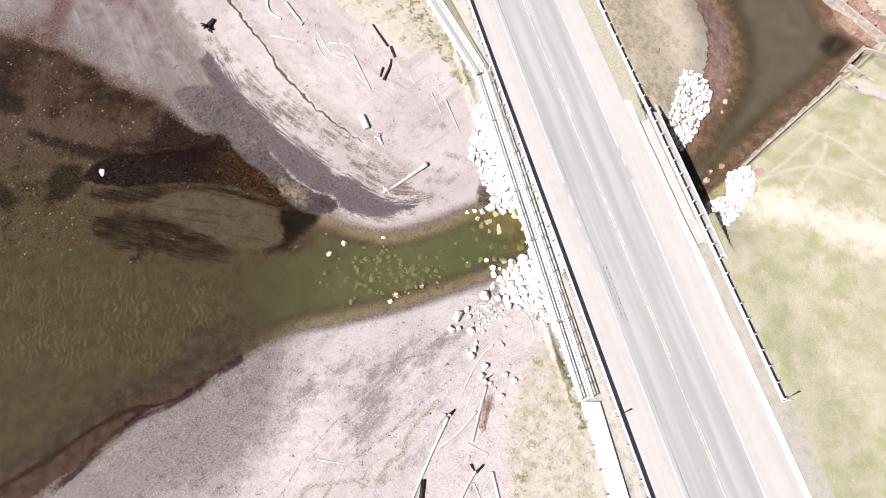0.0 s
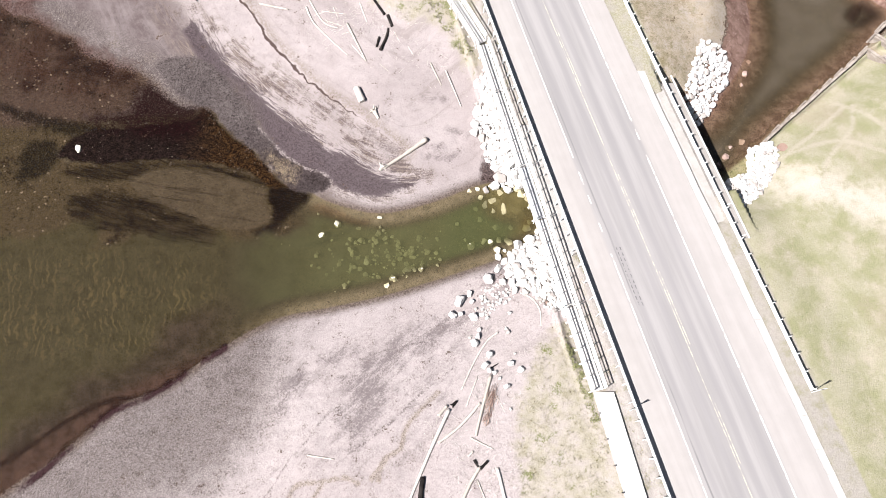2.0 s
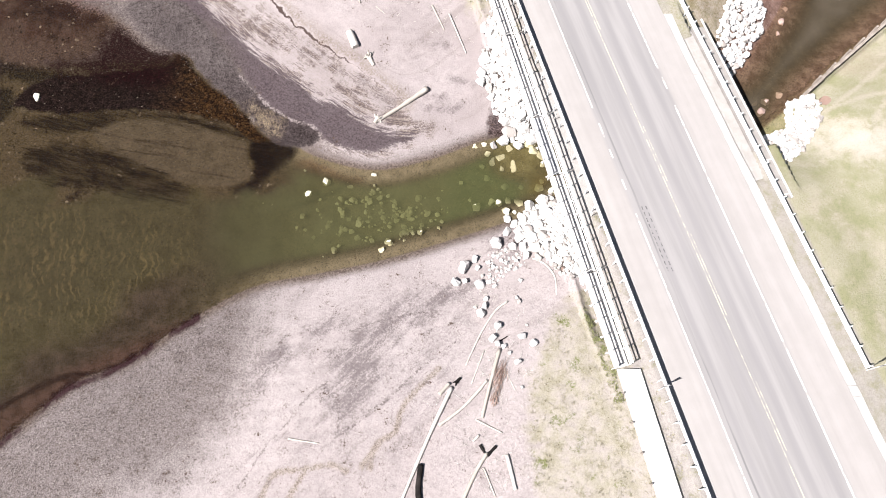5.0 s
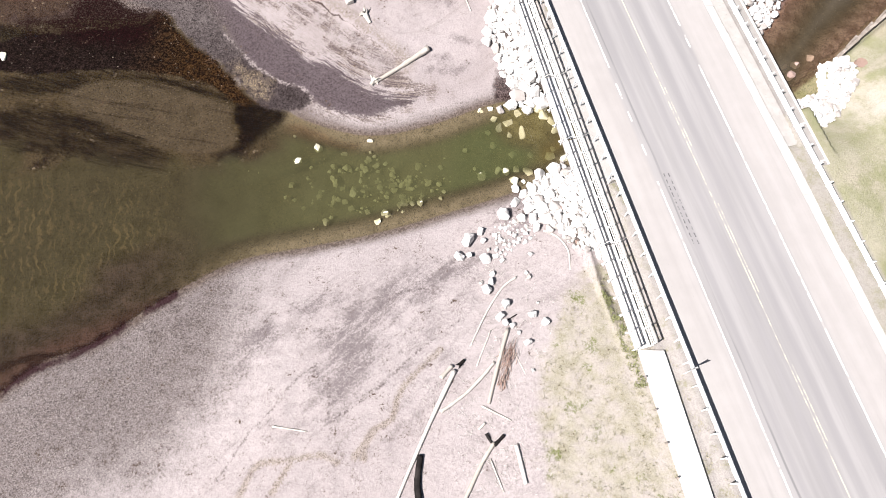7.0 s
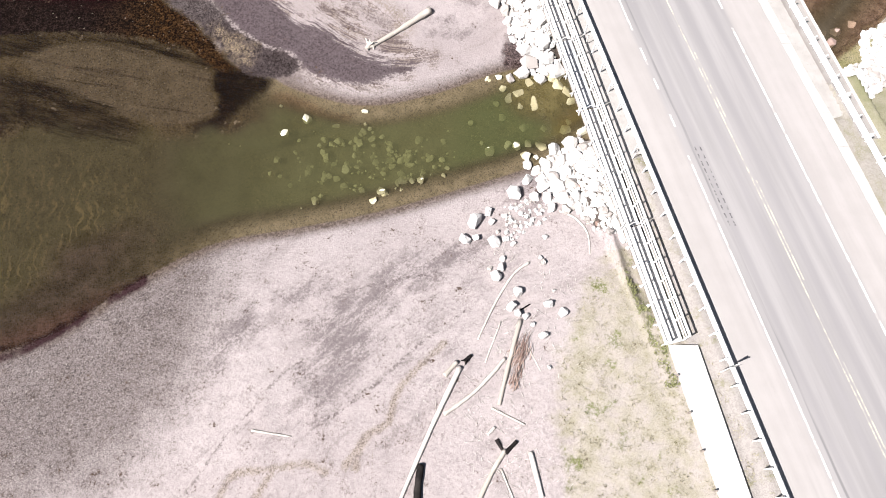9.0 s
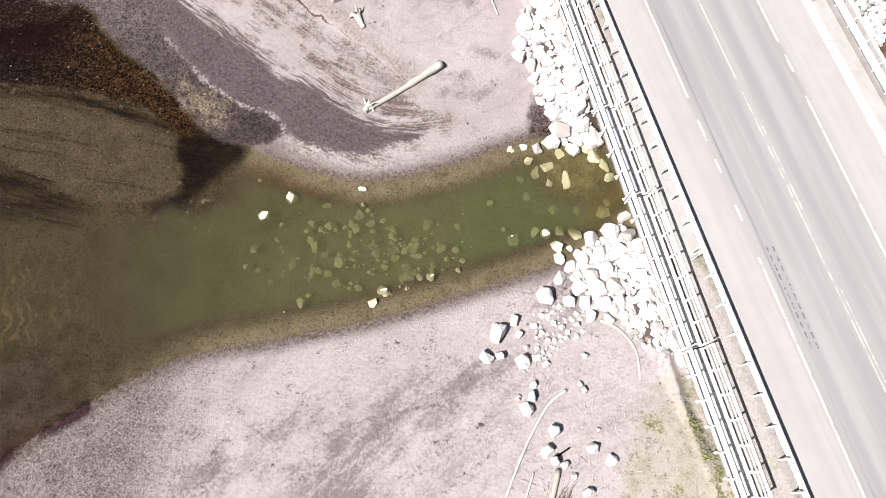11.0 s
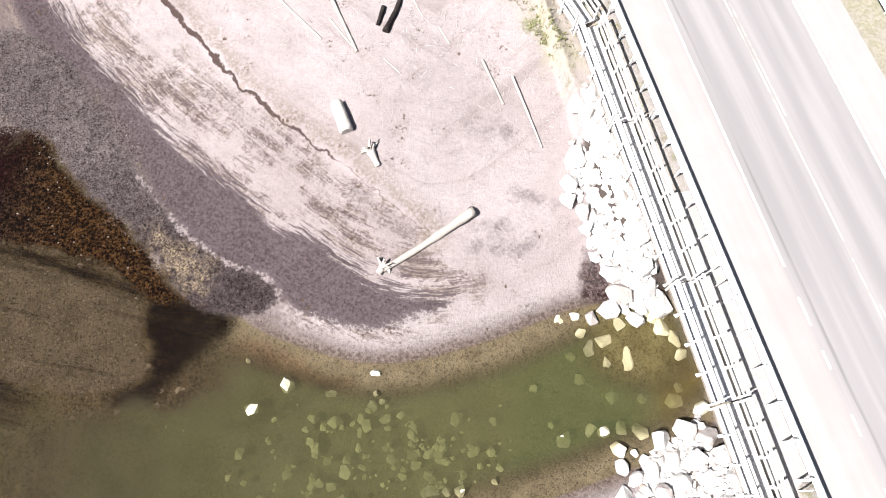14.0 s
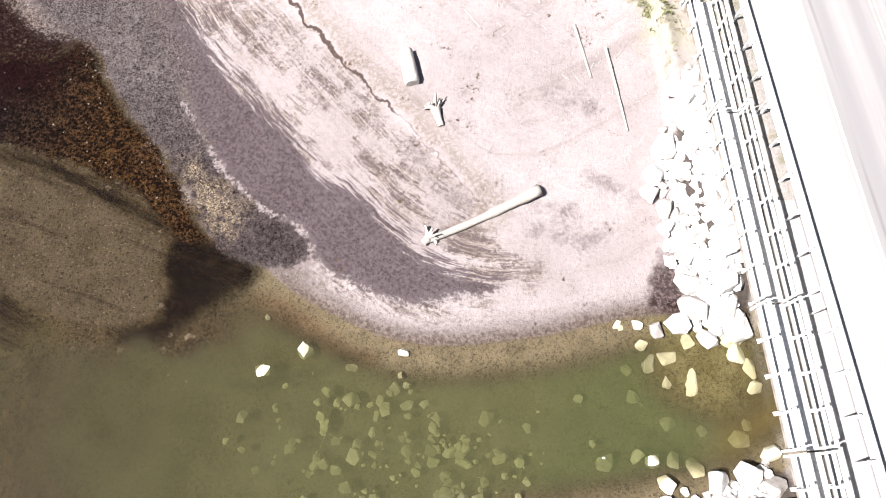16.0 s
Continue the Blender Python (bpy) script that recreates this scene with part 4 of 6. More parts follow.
def make_ground():
    xs, ys = graded(-66, 62, 0.2, 1800), graded(-8, 68, 0.2, 1800)
    X, Y = np.meshgrid(xs, ys)
    z, dw = land(X, Y)
    cx, cy = CRACK[:, 0], CRACK[:, 1]
    crack = line_distance(X, Y, CRACK)
    order = np.argsort(cy)
    crack = np.where(X > np.interp(Y, cy[order], cx[order]), crack, -crack)
    crack = np.where((Y < 38.1), np.where(crack < 0, -1, 1) * np.hypot(X + 4.3, Y - 38.1), crack)
    fine = soft_noise(X, Y, 3.1, 3) * 0.5 + soft_noise(X, Y, 1.1, 5) * 0.3
    z = z + np.where(dw > 0.3, np.clip(dw / 6, 0, 1) * 0.06 * fine, 0.0) * (X < at(WALK_OUT, Y) - 1)
    z = z + 0.16 * (lerp(0, 1, (crack + 0.15) / 0.3) - 0.5) * np.exp(-(crack / 1.2) ** 2) * (X < 0)
    me, used = sheet("ground", xs, ys, z)
    pick = lambda v: v.ravel()[used]
    store(me, "shore", pick(dw))
    store(me, "crack", pick(np.clip(crack, -9, 9)))
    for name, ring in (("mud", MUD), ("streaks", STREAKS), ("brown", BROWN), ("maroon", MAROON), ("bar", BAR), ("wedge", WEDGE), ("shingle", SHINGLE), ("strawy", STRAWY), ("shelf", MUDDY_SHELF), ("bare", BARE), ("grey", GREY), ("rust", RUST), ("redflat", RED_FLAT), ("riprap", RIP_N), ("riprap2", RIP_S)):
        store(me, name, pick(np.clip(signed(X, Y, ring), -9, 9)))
    left, right = X - at(WALK_OUT, Y), X - at(RAIL_R, Y)
    flow = line_distance(X, Y, FLOW)
    flow = np.where(inside(X, Y, np.vstack([FLOW, [(60, 60), (60, 110), (-52, 110)]])), flow, -flow)
    store(me, "flow", pick(np.clip(flow, -30, 30)))
    store(me, "seam", pick(np.clip(line_distance(X, Y, SEAM), 0, 9)))
    store(me, "pool", pick(np.clip(np.max([signed(X, Y, d) for d in POOL], 0), -9, 9)))
    store(me, "dark", pick(np.clip(np.max([signed(X, Y, d) for d in DARKS], 0), -9, 9)))
    store(me, "redbank", pick((right > 1) * lerp(1, 0, (dw - 2.4) / 2.4) * lerp(1, 0, (X * 0.85 - Y + 8.5) / 2)))
    store(me, "straw", pick(np.clip(np.maximum(np.maximum(signed(X, Y, GRASS_N), signed(X, Y, GRASS_S)), np.where(right > 0, np.minimum(right - 0.8, (Y * 1.0 - X * 0.75 - 10)), -9)), -9, 9)))
    store(me, "lawn", pick(np.clip(np.minimum(np.minimum(right - 0.9, X * 0.85 - Y + 6.55), np.where(X > 51, line_distance(X, Y, np.array([(53.8, 53.2), (63.9, 44.2)])) - 0.9, 9)), -9, 9)))
    store(me, "verge", pick(np.clip(np.minimum(X - at(WALK_IN, Y) + 0.2, 1.2 - right), -9, 9)))
    north = lerp(0, 1, (Y - 25 - 0.25 * X) / 4)
    store(me, "mottle", pick((1 - 0.9 * north) * lerp(1, 0.45, (X + 1) / 6)))
    store(me, "bleach", pick((1 - north) * lerp(0.5, 1.0, (X + 3) / 8)))
    pebbly = np.maximum(north * np.maximum(lerp(1, 0, dw / 7.5) * lerp(1.0, 0.0, (X + 26) / 9), 0.5 * lerp(1, 0, dw / 2.8)), (1 - north) * np.maximum(lerp(1.0, 0, (dw - 3) / 19) * lerp(0, 1, (-10 - X) / 14), 0.45 * lerp(1, 0, dw / 2.5)))
    store(me, "pebbly", pick(pebbly * (left < -1)))
    store(me, "flecks", pick(north * lerp(1, 0, (X + 17) / 4) * lerp(0.35, 1, (X + 36) / 7)))
    store(me, "tideline", pick((1 - north) * lerp(0, 1, (-16 - X) / 6)))
    store(me, "gash", pick(0.045 + 0.13 * lerp(0, 1, (Y - 41) / 6) * (Y > 38.0)))
    store(me, "olive", pick((right > 0.5) * (Y * 1.0 - X * 0.75 - 10 > 0) * lerp(1.0, 0.45, (right - 4) / 6) ))
    store(me, "farverge", pick(lerp(0, 1, (right + 3.2) / 1.6) * lerp(0.35, 1, (Y - 42) / 4)))
    store(me, "farbank", pick((right > 0) * 1.0))
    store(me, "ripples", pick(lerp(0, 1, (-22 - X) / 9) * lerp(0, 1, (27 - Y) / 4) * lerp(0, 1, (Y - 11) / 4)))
    store(me, "flats", pick(flats(X, Y)))
    store(me, "redbed", pick(lerp(0, 1, (X - 24) / 6) * np.maximum(0.95 * lerp(1, 0.25, -dw / 5.0), lerp(0, 1, (signed(X, Y, SLUICE_MUD) + 0.8) / 1.6))))
    store(me, "shallow", pick(lerp(1, 0, (np.hypot(X - 8.0, (Y - 31.6) * 1.1) - 2.0) / 3.0) * (dw < 0.6)))
    store(me, "shoal", pick(shoal(X, Y)))
    store(me, "sluice", pick(np.clip(signed(X, Y, SLUICE_DARK), -9, 9)))
    store(me, "redmud", pick(np.clip(np.max([signed(X, Y, d) for d in RED_MUD], 0), -9, 9)))
    store(me, "tide", pick(np.clip(line_distance(X, Y, TIDE), 0, 9)))
    store(me, "tide2", pick(np.clip(line_distance(X, Y, TIDE_2), 0, 9)))
    store(me, "tracks", pick(np.clip(np.min([line_distance(X, Y, d) for d in TRACKS], 0), 0, 9)))
    store(me, "rills", pick(np.clip(np.min([line_distance(X, Y, d) for d in RILLS], 0), 0, 9)))
    store(me, "litter", pick(np.clip(np.min([line_distance(X, Y, d) for d in LITTER], 0), 0, 9)))
    store(me, "damp", pick(np.clip(np.max([signed(X, Y, d) for d in DAMP], 0), -9, 9)))
    store(me, "upper", pick(lerp(0, 1, (Y - 40.5 - 0.10 * (X + 40)) / 4)))
    store(me, "fray", pick(lerp(0.15, 1.6, (-16 - X) / 6) * lerp(0.2, 1, (Y - 20) / 8)))
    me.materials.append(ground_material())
    return tagged(new("ground", me), "pale rosy sand beach with dark silt bands, weed flats and worn turf", "ground", kind="structure")


def water_material():
    m = Nodes("river_water")
    nt = m.nt
    depth = m.attr("depth")
    clear = nt.nodes.new("ShaderNodeBsdfTransparent")
    m.link(m.mix((0.92, 0.89, 0.82), (0.78, 0.80, 0.60), m.step(depth, 0.0, 1.2)), clear.inputs[0])
    murk = nt.nodes.new("ShaderNodeBsdfDiffuse")
    silt = m.mix(m.mix((0.036, 0.031, 0.016), (0.052, 0.043, 0.024), m.step(m.split(m.pos)[0], -28.0, -46.0)), (0.056, 0.055, 0.025), m.step(m.math("ADD", m.split(m.pos)[0], m.math("MULTIPLY", m.noise(0.15, 3), 14.0)), -20.0, 4.0))
    murky = m.math("ADD", m.split(m.pos)[0], m.math("MULTIPLY", m.math("SUBTRACT", m.noise(0.25, 3), 0.5), 3.0))
    silt = m.mix(silt, (0.048, 0.054, 0.022), m.math("MULTIPLY", m.step(murky, -2.0, 3.0), m.step(murky, 9.0, 6.5, 0.0, 0.8)))
    silt = m.mix(silt, (0.074, 0.054, 0.020), m.step(murky, 7.5, 10.5, 0.0, 0.9))
    silt = m.mix(silt, m.mix((0.066, 0.053, 0.038), (0.076, 0.062, 0.046), m.step(m.noise(0.4, 5), 0.3, 0.7)), m.step(m.split(m.pos)[0], 22.0, 30.0))
    m.link(m.mix((0.040, 0.031, 0.019), silt, m.step(depth, 0.2, 1.0)), murk.inputs[0])
    body = nt.nodes.new("ShaderNodeMixShader")
    m.link(m.math("MULTIPLY", m.step(depth, 0.03, 0.85, 0.0, 0.72), m.step(m.noise(0.35, 4), 0.3, 0.7, 0.78, 1.04)), body.inputs[0])
    nt.links.new(clear.outputs[0], body.inputs[1])
    nt.links.new(murk.outputs[0], body.inputs[2])
    gloss = nt.nodes.new("ShaderNodeBsdfGlossy")
    gloss.inputs["Roughness"].default_value = 0.06
    bump = m.bump(m.math("ADD", m.noise(1.6, 3, m.turned(m.pos, 10, (1, 0.4, 1))), m.math("MULTIPLY", m.noise(7.0, 2), 0.25)), 0.12, 0.1)
    nt.links.new(bump, gloss.inputs["Normal"])
    fres = nt.nodes.new("ShaderNodeFresnel")
    fres.inputs["IOR"].default_value = 1.33
    top = nt.nodes.new("ShaderNodeMixShader")
    nt.links.new(fres.outputs[0], top.inputs[0])
    nt.links.new(body.outputs[0], top.inputs[1])
    nt.links.new(gloss.outputs[0], top.inputs[2])
    nt.links.new(top.outputs[0], m.out.inputs["Surface"])
    return m.mat


def make_water():
    xs, ys = graded(-66, 62, 0.4, 260), graded(-8, 68, 0.4, 160)
    X, Y = np.meshgrid(xs, ys)
    z, dw = land(X, Y)
    low = (dw < 1.0)
    keep = low[:-1, :-1] | low[1:, :-1] | low[:-1, 1:] | low[1:, 1:]
    me, used = sheet("water", xs, ys, np.zeros(X.shape), keep)
    store(me, "depth", np.maximum(-z, 0).ravel()[used])
    me.materials.append(water_material())
    ob = tagged(new("water", me), "shallow olive-green river water over a stony bed", "water", kind="structure")
    return ob


ground = make_ground()
water = make_water()


# ---- making things ----
def part(name, bm, material, parent=None, label="", smooth=False):
    """One bmesh as one mesh object, under a thing or a part."""
    me = bpy.data.meshes.new(name)
    bm.normal_update()
    bm.to_mesh(me)
    bm.free()
    if smooth:
        me.polygons.foreach_set("use_smooth", np.ones(len(me.polygons), bool))
    me.materials.append(material)
    return place(name, me, parent, label)


def place(name, me, parent=None, label="", m=None):
    ob = new(name, me)
    if parent is not None:
        ob.parent = parent
    if m is not None:
        ob.matrix_basis = m
    return tagged(ob, label)


def box(bm, size, m=None, bevel=0.0):
    made = bmesh.ops.create_cube(bm, size=1.0, matrix=(m or Matrix()) @ Matrix.Diagonal((*size, 1)))
    if bevel:
        edges = list({e for v in made["verts"] for e in v.link_edges})
        bmesh.ops.bevel(bm, geom=edges, offset=bevel, segments=1, affect="EDGES")
    return bm


def boxed(size, m=None, bevel=0.0):
    return box(bmesh.new(), size, m, bevel)


def rod(bm, a, b, r, sides=8, r2=None):
    a, b = Vector(a), Vector(b)
    m = Matrix.Translation((a + b) / 2) @ (b - a).to_track_quat("Z", "Y").to_matrix().to_4x4()
    bmesh.ops.create_cone(bm, cap_ends=True, segments=sides, radius1=r, radius2=r if r2 is None else r2, depth=(b - a).length, matrix=m)
    return bm


def beam_between(a, b, wide, high, bevel=0.01):
    """A bar from a to b."""
    a, b = Vector(a), Vector(b)
    d = b - a
    side = d.cross(Vector((0, 0, 1))).normalized()
    up = side.cross(d).normalized()
    m = Matrix((side, d.normalized(), up)).transposed().to_4x4()
    m.translation = (a + b) / 2
    return boxed((wide, d.length, high), m, bevel)


def tube(bm, points, radii, sides=9, rough=0.0, seed=0):
    """A knobbly tapering limb along a line of points."""
    rnd = random.Random(seed)
    pts = [Vector(p) for p in points]
    rings = []
    for i, p in enumerate(pts):
        d = (pts[min(i + 1, len(pts) - 1)] - pts[max(i - 1, 0)]).normalized()
        a = d.cross(Vector((0.13, 0.2, 1))).normalized()
        b = d.cross(a)
        rings.append([bm.verts.new(p + (a * math.cos(t) + b * math.sin(t)) * radii[i] * (1 + rnd.uniform(-rough, rough))) for t in (2 * math.pi * k / sides for k in range(sides))])
    for r, s in zip(rings[:-1], rings[1:]):
        for k in range(sides):
            bm.faces.new((r[k], r[(k + 1) % sides], s[(k + 1) % sides], s[k]))
    for f in bm.faces:
        f.smooth = True
    bm.faces.new(rings[0][::-1])
    bm.faces.new(rings[-1])
    return bm


def thing(name, x, y, z, label, category, group=""):
    ob = new(name)
    ob.empty_display_size = 0.3
    ob.location = (x, y, z)
    return tagged(ob, label, category, group)


CONCRETE = speckled("pale_concrete", (0.33, 0.32, 0.31), (0.42, 0.41, 0.395), 0.9, 0.85)
WHITE_TIMBER = speckled("whitewashed_timber", (0.50, 0.49, 0.475), (0.62, 0.61, 0.60), 1.2, 0.7)
GREY_TIMBER = speckled("weathered_timber", (0.17, 0.145, 0.125), (0.27, 0.24, 0.215), 1.5, 0.85)
STEEL = speckled("galvanised_steel", (0.56, 0.57, 0.575), (0.70, 0.71, 0.715), 2.0, 0.5, metal=0.15)


def rock_material():
    m = Nodes("quarried_stone")
    v = m.coords()
    rnd = m.nt.nodes.new("ShaderNodeObjectInfo").outputs["Random"]
    isle = m.nt.nodes.new("ShaderNodeNewGeometry").outputs["Random Per Island"]
    r = m.math("FRACT", m.math("ADD", rnd, isle))
    c = m.mix((0.44, 0.43, 0.42), (0.56, 0.55, 0.54), m.step(m.noise(1.3, 5, v), 0.3, 0.7))
    c = m.mix(c, (0.32, 0.285, 0.255), m.step(r, 0.70, 0.82, 0.0, 0.6))
    c = m.mix(c, (0.255, 0.235, 0.225), m.step(r, 0.86, 0.93, 0.0, 0.85))
    c = m.mix(c, (0.235, 0.185, 0.145), m.math("MULTIPLY", m.step(m.noise(0.9, 6, v, 0.7), 0.56, 0.74), 0.35))
    c = m.mix(c, (0.14, 0.12, 0.105), m.step(m.noise(3.5, 6, v, 0.75), 0.60, 0.78, 0.0, 0.65))
    h = m.math("ADD", m.noise(2.2, 6, v, 0.7), m.math("MULTIPLY", m.voronoi(1.6, "Distance", v), 0.6))
    return m.done(c, 0.9, m.bump(h, 1.0, 0.14), spec=0.1)


STONE = rock_material()
RUST_STONE = per_thing("reddish_stone", (0.20, 0.14, 0.12), (0.30, 0.225, 0.20), 1.3)
# darker, greener sunken stone: light lost in deeper water put into the colour
BED_STONE = per_thing("depth_dimmed_stone", (0.30, 0.29, 0.205), (0.46, 0.44, 0.335), 1.3)
WET_STONE = per_thing("sunken_stone", (0.42, 0.40, 0.31), (0.58, 0.56, 0.46), 1.3)
DRIFTWOOD = per_thing("bleached_driftwood", (0.30, 0.275, 0.245), (0.44, 0.415, 0.385), 1.6)
DARK_WOOD = per_thing("charred_driftwood", (0.007, 0.006, 0.006), (0.026, 0.022, 0.021), 1.6)
DECK = speckled("walked_pale_boards", (0.36, 0.352, 0.345), (0.43, 0.422, 0.415), 1.2, 0.8)
GRATING = speckled("steel_grating", (0.27, 0.276, 0.292), (0.33, 0.336, 0.352), 3.0, 0.7, 8.0)
SIGN_BACK = speckled("sign_sheet", (0.30, 0.30, 0.30), (0.38, 0.38, 0.38), 2.0, 0.5, metal=0.4)


# ---- road ----
def asphalt_material():
    m = Nodes("worn_asphalt")
    u = m.attr("across")
    P = m.pos
    long = m.turned(P, 17.6, (1.0, 0.05, 1.0))
    lane = m.mix((0.180, 0.174, 0.176), (0.229, 0.221, 0.222), m.step(m.noise(0.9, 5, long), 0.3, 0.7))
    shoulder = m.mix((0.234, 0.221, 0.216), (0.268, 0.254, 0.249), m.step(m.math("ADD", m.math("MULTIPLY", m.noise(0.8, 5, long), 0.7), m.math("MULTIPLY", m.noise(0.5, 5), 0.3)), 0.35, 0.65))
    au = m.math("ABSOLUTE", u)
    c = m.mix(lane, shoulder, m.step(au, 0.97, 1.12))
    for mid, wide, k in ((0.25, 0.13, 0.55), (0.75, 0.12, 0.5)):
        c = m.mix(c, (0.168, 0.162, 0.168), m.step(m.math("ABSOLUTE", m.math("SUBTRACT", au, mid)), wide, 0.02, 0.0, k))
    streak = m.step(m.math("ABSOLUTE", m.math("ADD", u, m.math("ADD", 0.86, m.math("MULTIPLY", m.math("SUBTRACT", m.noise(0.08, 2), 0.5), 0.12)))), 0.035, 0.008)
    c = m.mix(c, (0.105, 0.102, 0.106), m.math("MULTIPLY", streak, m.step(m.noise(1.2, 4, long), 0.35, 0.6, 0.1, 0.75)))
    c = m.mix(c, (0.11, 0.105, 0.108), m.step(m.voronoi(0.16, "Distance", m.turned(P, 17, (1, 0.4, 1))), 0.012, 0.0, 0.0, 0.4))
    c = m.mix(c, (0.135, 0.13, 0.13), m.step(m.noise(14, 3), 0.6, 0.8, 0.0, 0.45))
    c = m.mix(c, (0.125, 0.12, 0.124), m.math("MULTIPLY", m.step(m.noise(0.35, 5, long), 0.6, 0.75), 0.35))
    return m.done(c, 0.9, m.bump(m.noise(30, 4), 0.35, 0.02))


def line_strip(name, line, wide, y0, y1, z, material, step=2.0):
    """A strip that follows one of the road's lines."""
    bm = bmesh.new()
    ys = np.arange(y0, y1 + 0.01, step) if y1 - y0 > step else np.array([y0, y1])
    rows = [(bm.verts.new((at(line, y) - wide / 2, y, z)), bm.verts.new((at(line, y) + wide / 2, y, z))) for y in ys]
    for (a, b), (c, d) in zip(rows[:-1], rows[1:]):
        bm.faces.new((a, b, d, c))
    return bm


def band(name, left, right, y0, y1, z, thick, material, columns=None, step=4.0):
    """A slab between two of the road's lines."""
    ys = np.arange(y0, y1 + 0.01, step)
    cols = columns or [(0.0, left), (1.0, right)]
    bm = bmesh.new()
    top = [[bm.verts.new((at(l, y), y, z)) for _, l in cols] for y in ys]
    low = [[bm.verts.new((at(l, y), y, z - thick)) for l in (cols[0][1], cols[-1][1])] for y in ys]
    for j in range(len(ys) - 1):
        for i in range(len(cols) - 1):
            bm.faces.new((top[j][i], top[j][i + 1], top[j + 1][i + 1], top[j + 1][i]))
        bm.faces.new((low[j][0], top[j][0], top[j + 1][0], low[j + 1][0]))
        bm.faces.new((low[j + 1][1], top[j + 1][-1], top[j][-1], low[j][1]))
        bm.faces.new((low[j][1], low[j][0], low[j + 1][0], low[j + 1][1]))
    bm.faces.new((low[0][0], low[0][1], *reversed(top[0])))
    bm.faces.new((low[-1][1], low[-1][0], *top[-1]))
    ob = part(name, bm, material)
    if columns:
        us = [u for u, _ in cols]
        store(ob.data, "across", [us[i % len(us)] if i < len(us) * len(ys) else 0 for i in range(len(ob.data.vertices))])
    return ob


ROAD_L = (RAIL_L[0] + 0.35, RAIL_L[1])
road = tagged(band("road", None, None, -60, 180, ROAD_Z, 0.5, asphalt_material(), [(-2.0, ROAD_L), (-1.0, EDGE_L), (0.0, CENTRE), (1.0, EDGE_R), (2.0, SHOULDER_R)]), "sun-bleached grey two-lane asphalt road with pale shoulders", "road", kind="structure")
PAINT = Nodes("worn_white_paint")
PAINT = PAINT.done(PAINT.mix((0.47, 0.46, 0.45), (0.24, 0.23, 0.226), PAINT.step(PAINT.noise(1.6, 5), 0.42, 0.66)), 0.8)
YELLOW = Nodes("worn_yellow_paint")
YELLOW = YELLOW.done(YELLOW.mix((0.345, 0.325, 0.270), (0.225, 0.217, 0.210), YELLOW.step(YELLOW.noise(1.3, 5), 0.42, 0.58)), 0.8)


def dashes(line, wide, spans, material, label):
    for y0, y1 in spans:
        tagged(part("road_marking", line_strip("road_marking", line, wide, y0, y1, ROAD_Z + 0.006, material), material, road), label)


dashes(EDGE_L, 0.16, [(-60, 24.2), (26.5, 27.6), (29.9, 30.9), (32.2, 33.8), (35.5, 120)], PAINT, "worn white edge line")
dashes(EDGE_R, 0.18, [(-60, 36.4), (37.9, 39.3), (40.3, 120)], PAINT, "worn white edge line")
dashes((CENTRE[0] - 0.12, CENTRE[1]), 0.12, [(-60, 120)], YELLOW, "faded yellow centre line")
dashes((CENTRE[0] + 0.14, CENTRE[1]), 0.12, [(-60, -8), (2.0, 9.5), (14.0, 22.5), (27.5, 34.5), (45, 54), (60, 90)], YELLOW, "faded yellow centre line")
TYRE = Nodes("tyre_marks")
TYRE = TYRE.done(TYRE.mix((0.085, 0.08, 0.085), (0.18, 0.175, 0.175), TYRE.step(TYRE.noise(4.0, 3), 0.4, 0.65)), 0.85)
for dx in (0.0, 0.42):
    for k in range(11):
        y = 24.4 - 0.62 * k
        part("tyre_mark", line_strip("tyre_mark", (EDGE_L[0] + 0.85 + dx, EDGE_L[1]), 0.12, y, y + 0.4, ROAD_Z + 0.005, TYRE), TYRE, road)

# ---- bridge ----
LEDGE = speckled("dusty_ledge", (0.19, 0.178, 0.170), (0.235, 0.222, 0.213), 0.8)
DUSTY = speckled("dusty_bridge_deck", (0.238, 0.228, 0.219), (0.282, 0.271, 0.262), 0.8)
bridge_deck = tagged(band("bridge_deck", (WALK_IN[0] - 0.1, WALK_IN[1]), (RAIL_R[0] + 0.1, RAIL_R[1]), 22.0, 48.4, ROAD_Z - 0.38, 0.6, DUSTY), "concrete road bridge deck over the river", "bridge", kind="structure")
ledge = tagged(band("bridge_ledge", (RAIL_R[0] + 0.18, RAIL_R[1]), (RAIL_R[0] + 1.55, RAIL_R[1] + 0.002), 25.9, 46.5, ROAD_Z - 0.06, 0.8, LEDGE, step=2.45), "dusty concrete ledge along the bridge's side", "bridge ledge", kind="structure")
part("edge_strip", beam_between((at(RAIL_R, 25.9) + 1.55, 25.9, ROAD_Z + 0.0), (at(RAIL_R, 46.5) + 1.6, 46.5, ROAD_Z + 0.0), 0.16, 0.2), CONCRETE, ledge)
for y in (26.0, 29.7):
    part("cross_strip", beam_between((at(RAIL_R, y) + 0.2, y, ROAD_Z - 0.03), (at(RAIL_R, y) + 1.5, y + 0.4, ROAD_Z - 0.03), 0.16, 0.1), CONCRETE, ledge)
KERB_M = speckled("broken_concrete", (0.29, 0.28, 0.272), (0.37, 0.36, 0.35), 0.9, 0.9, relief=0.8)
rk = random.Random(4)
kerb = thing("kerb_strip", at(SHOULDER_R, 25), 25, ROAD_Z, "cracked pale concrete kerb strip beside the road", "kerb")
kerb["kind"] = "structure"
y, wide_to = -24.0, 0.85
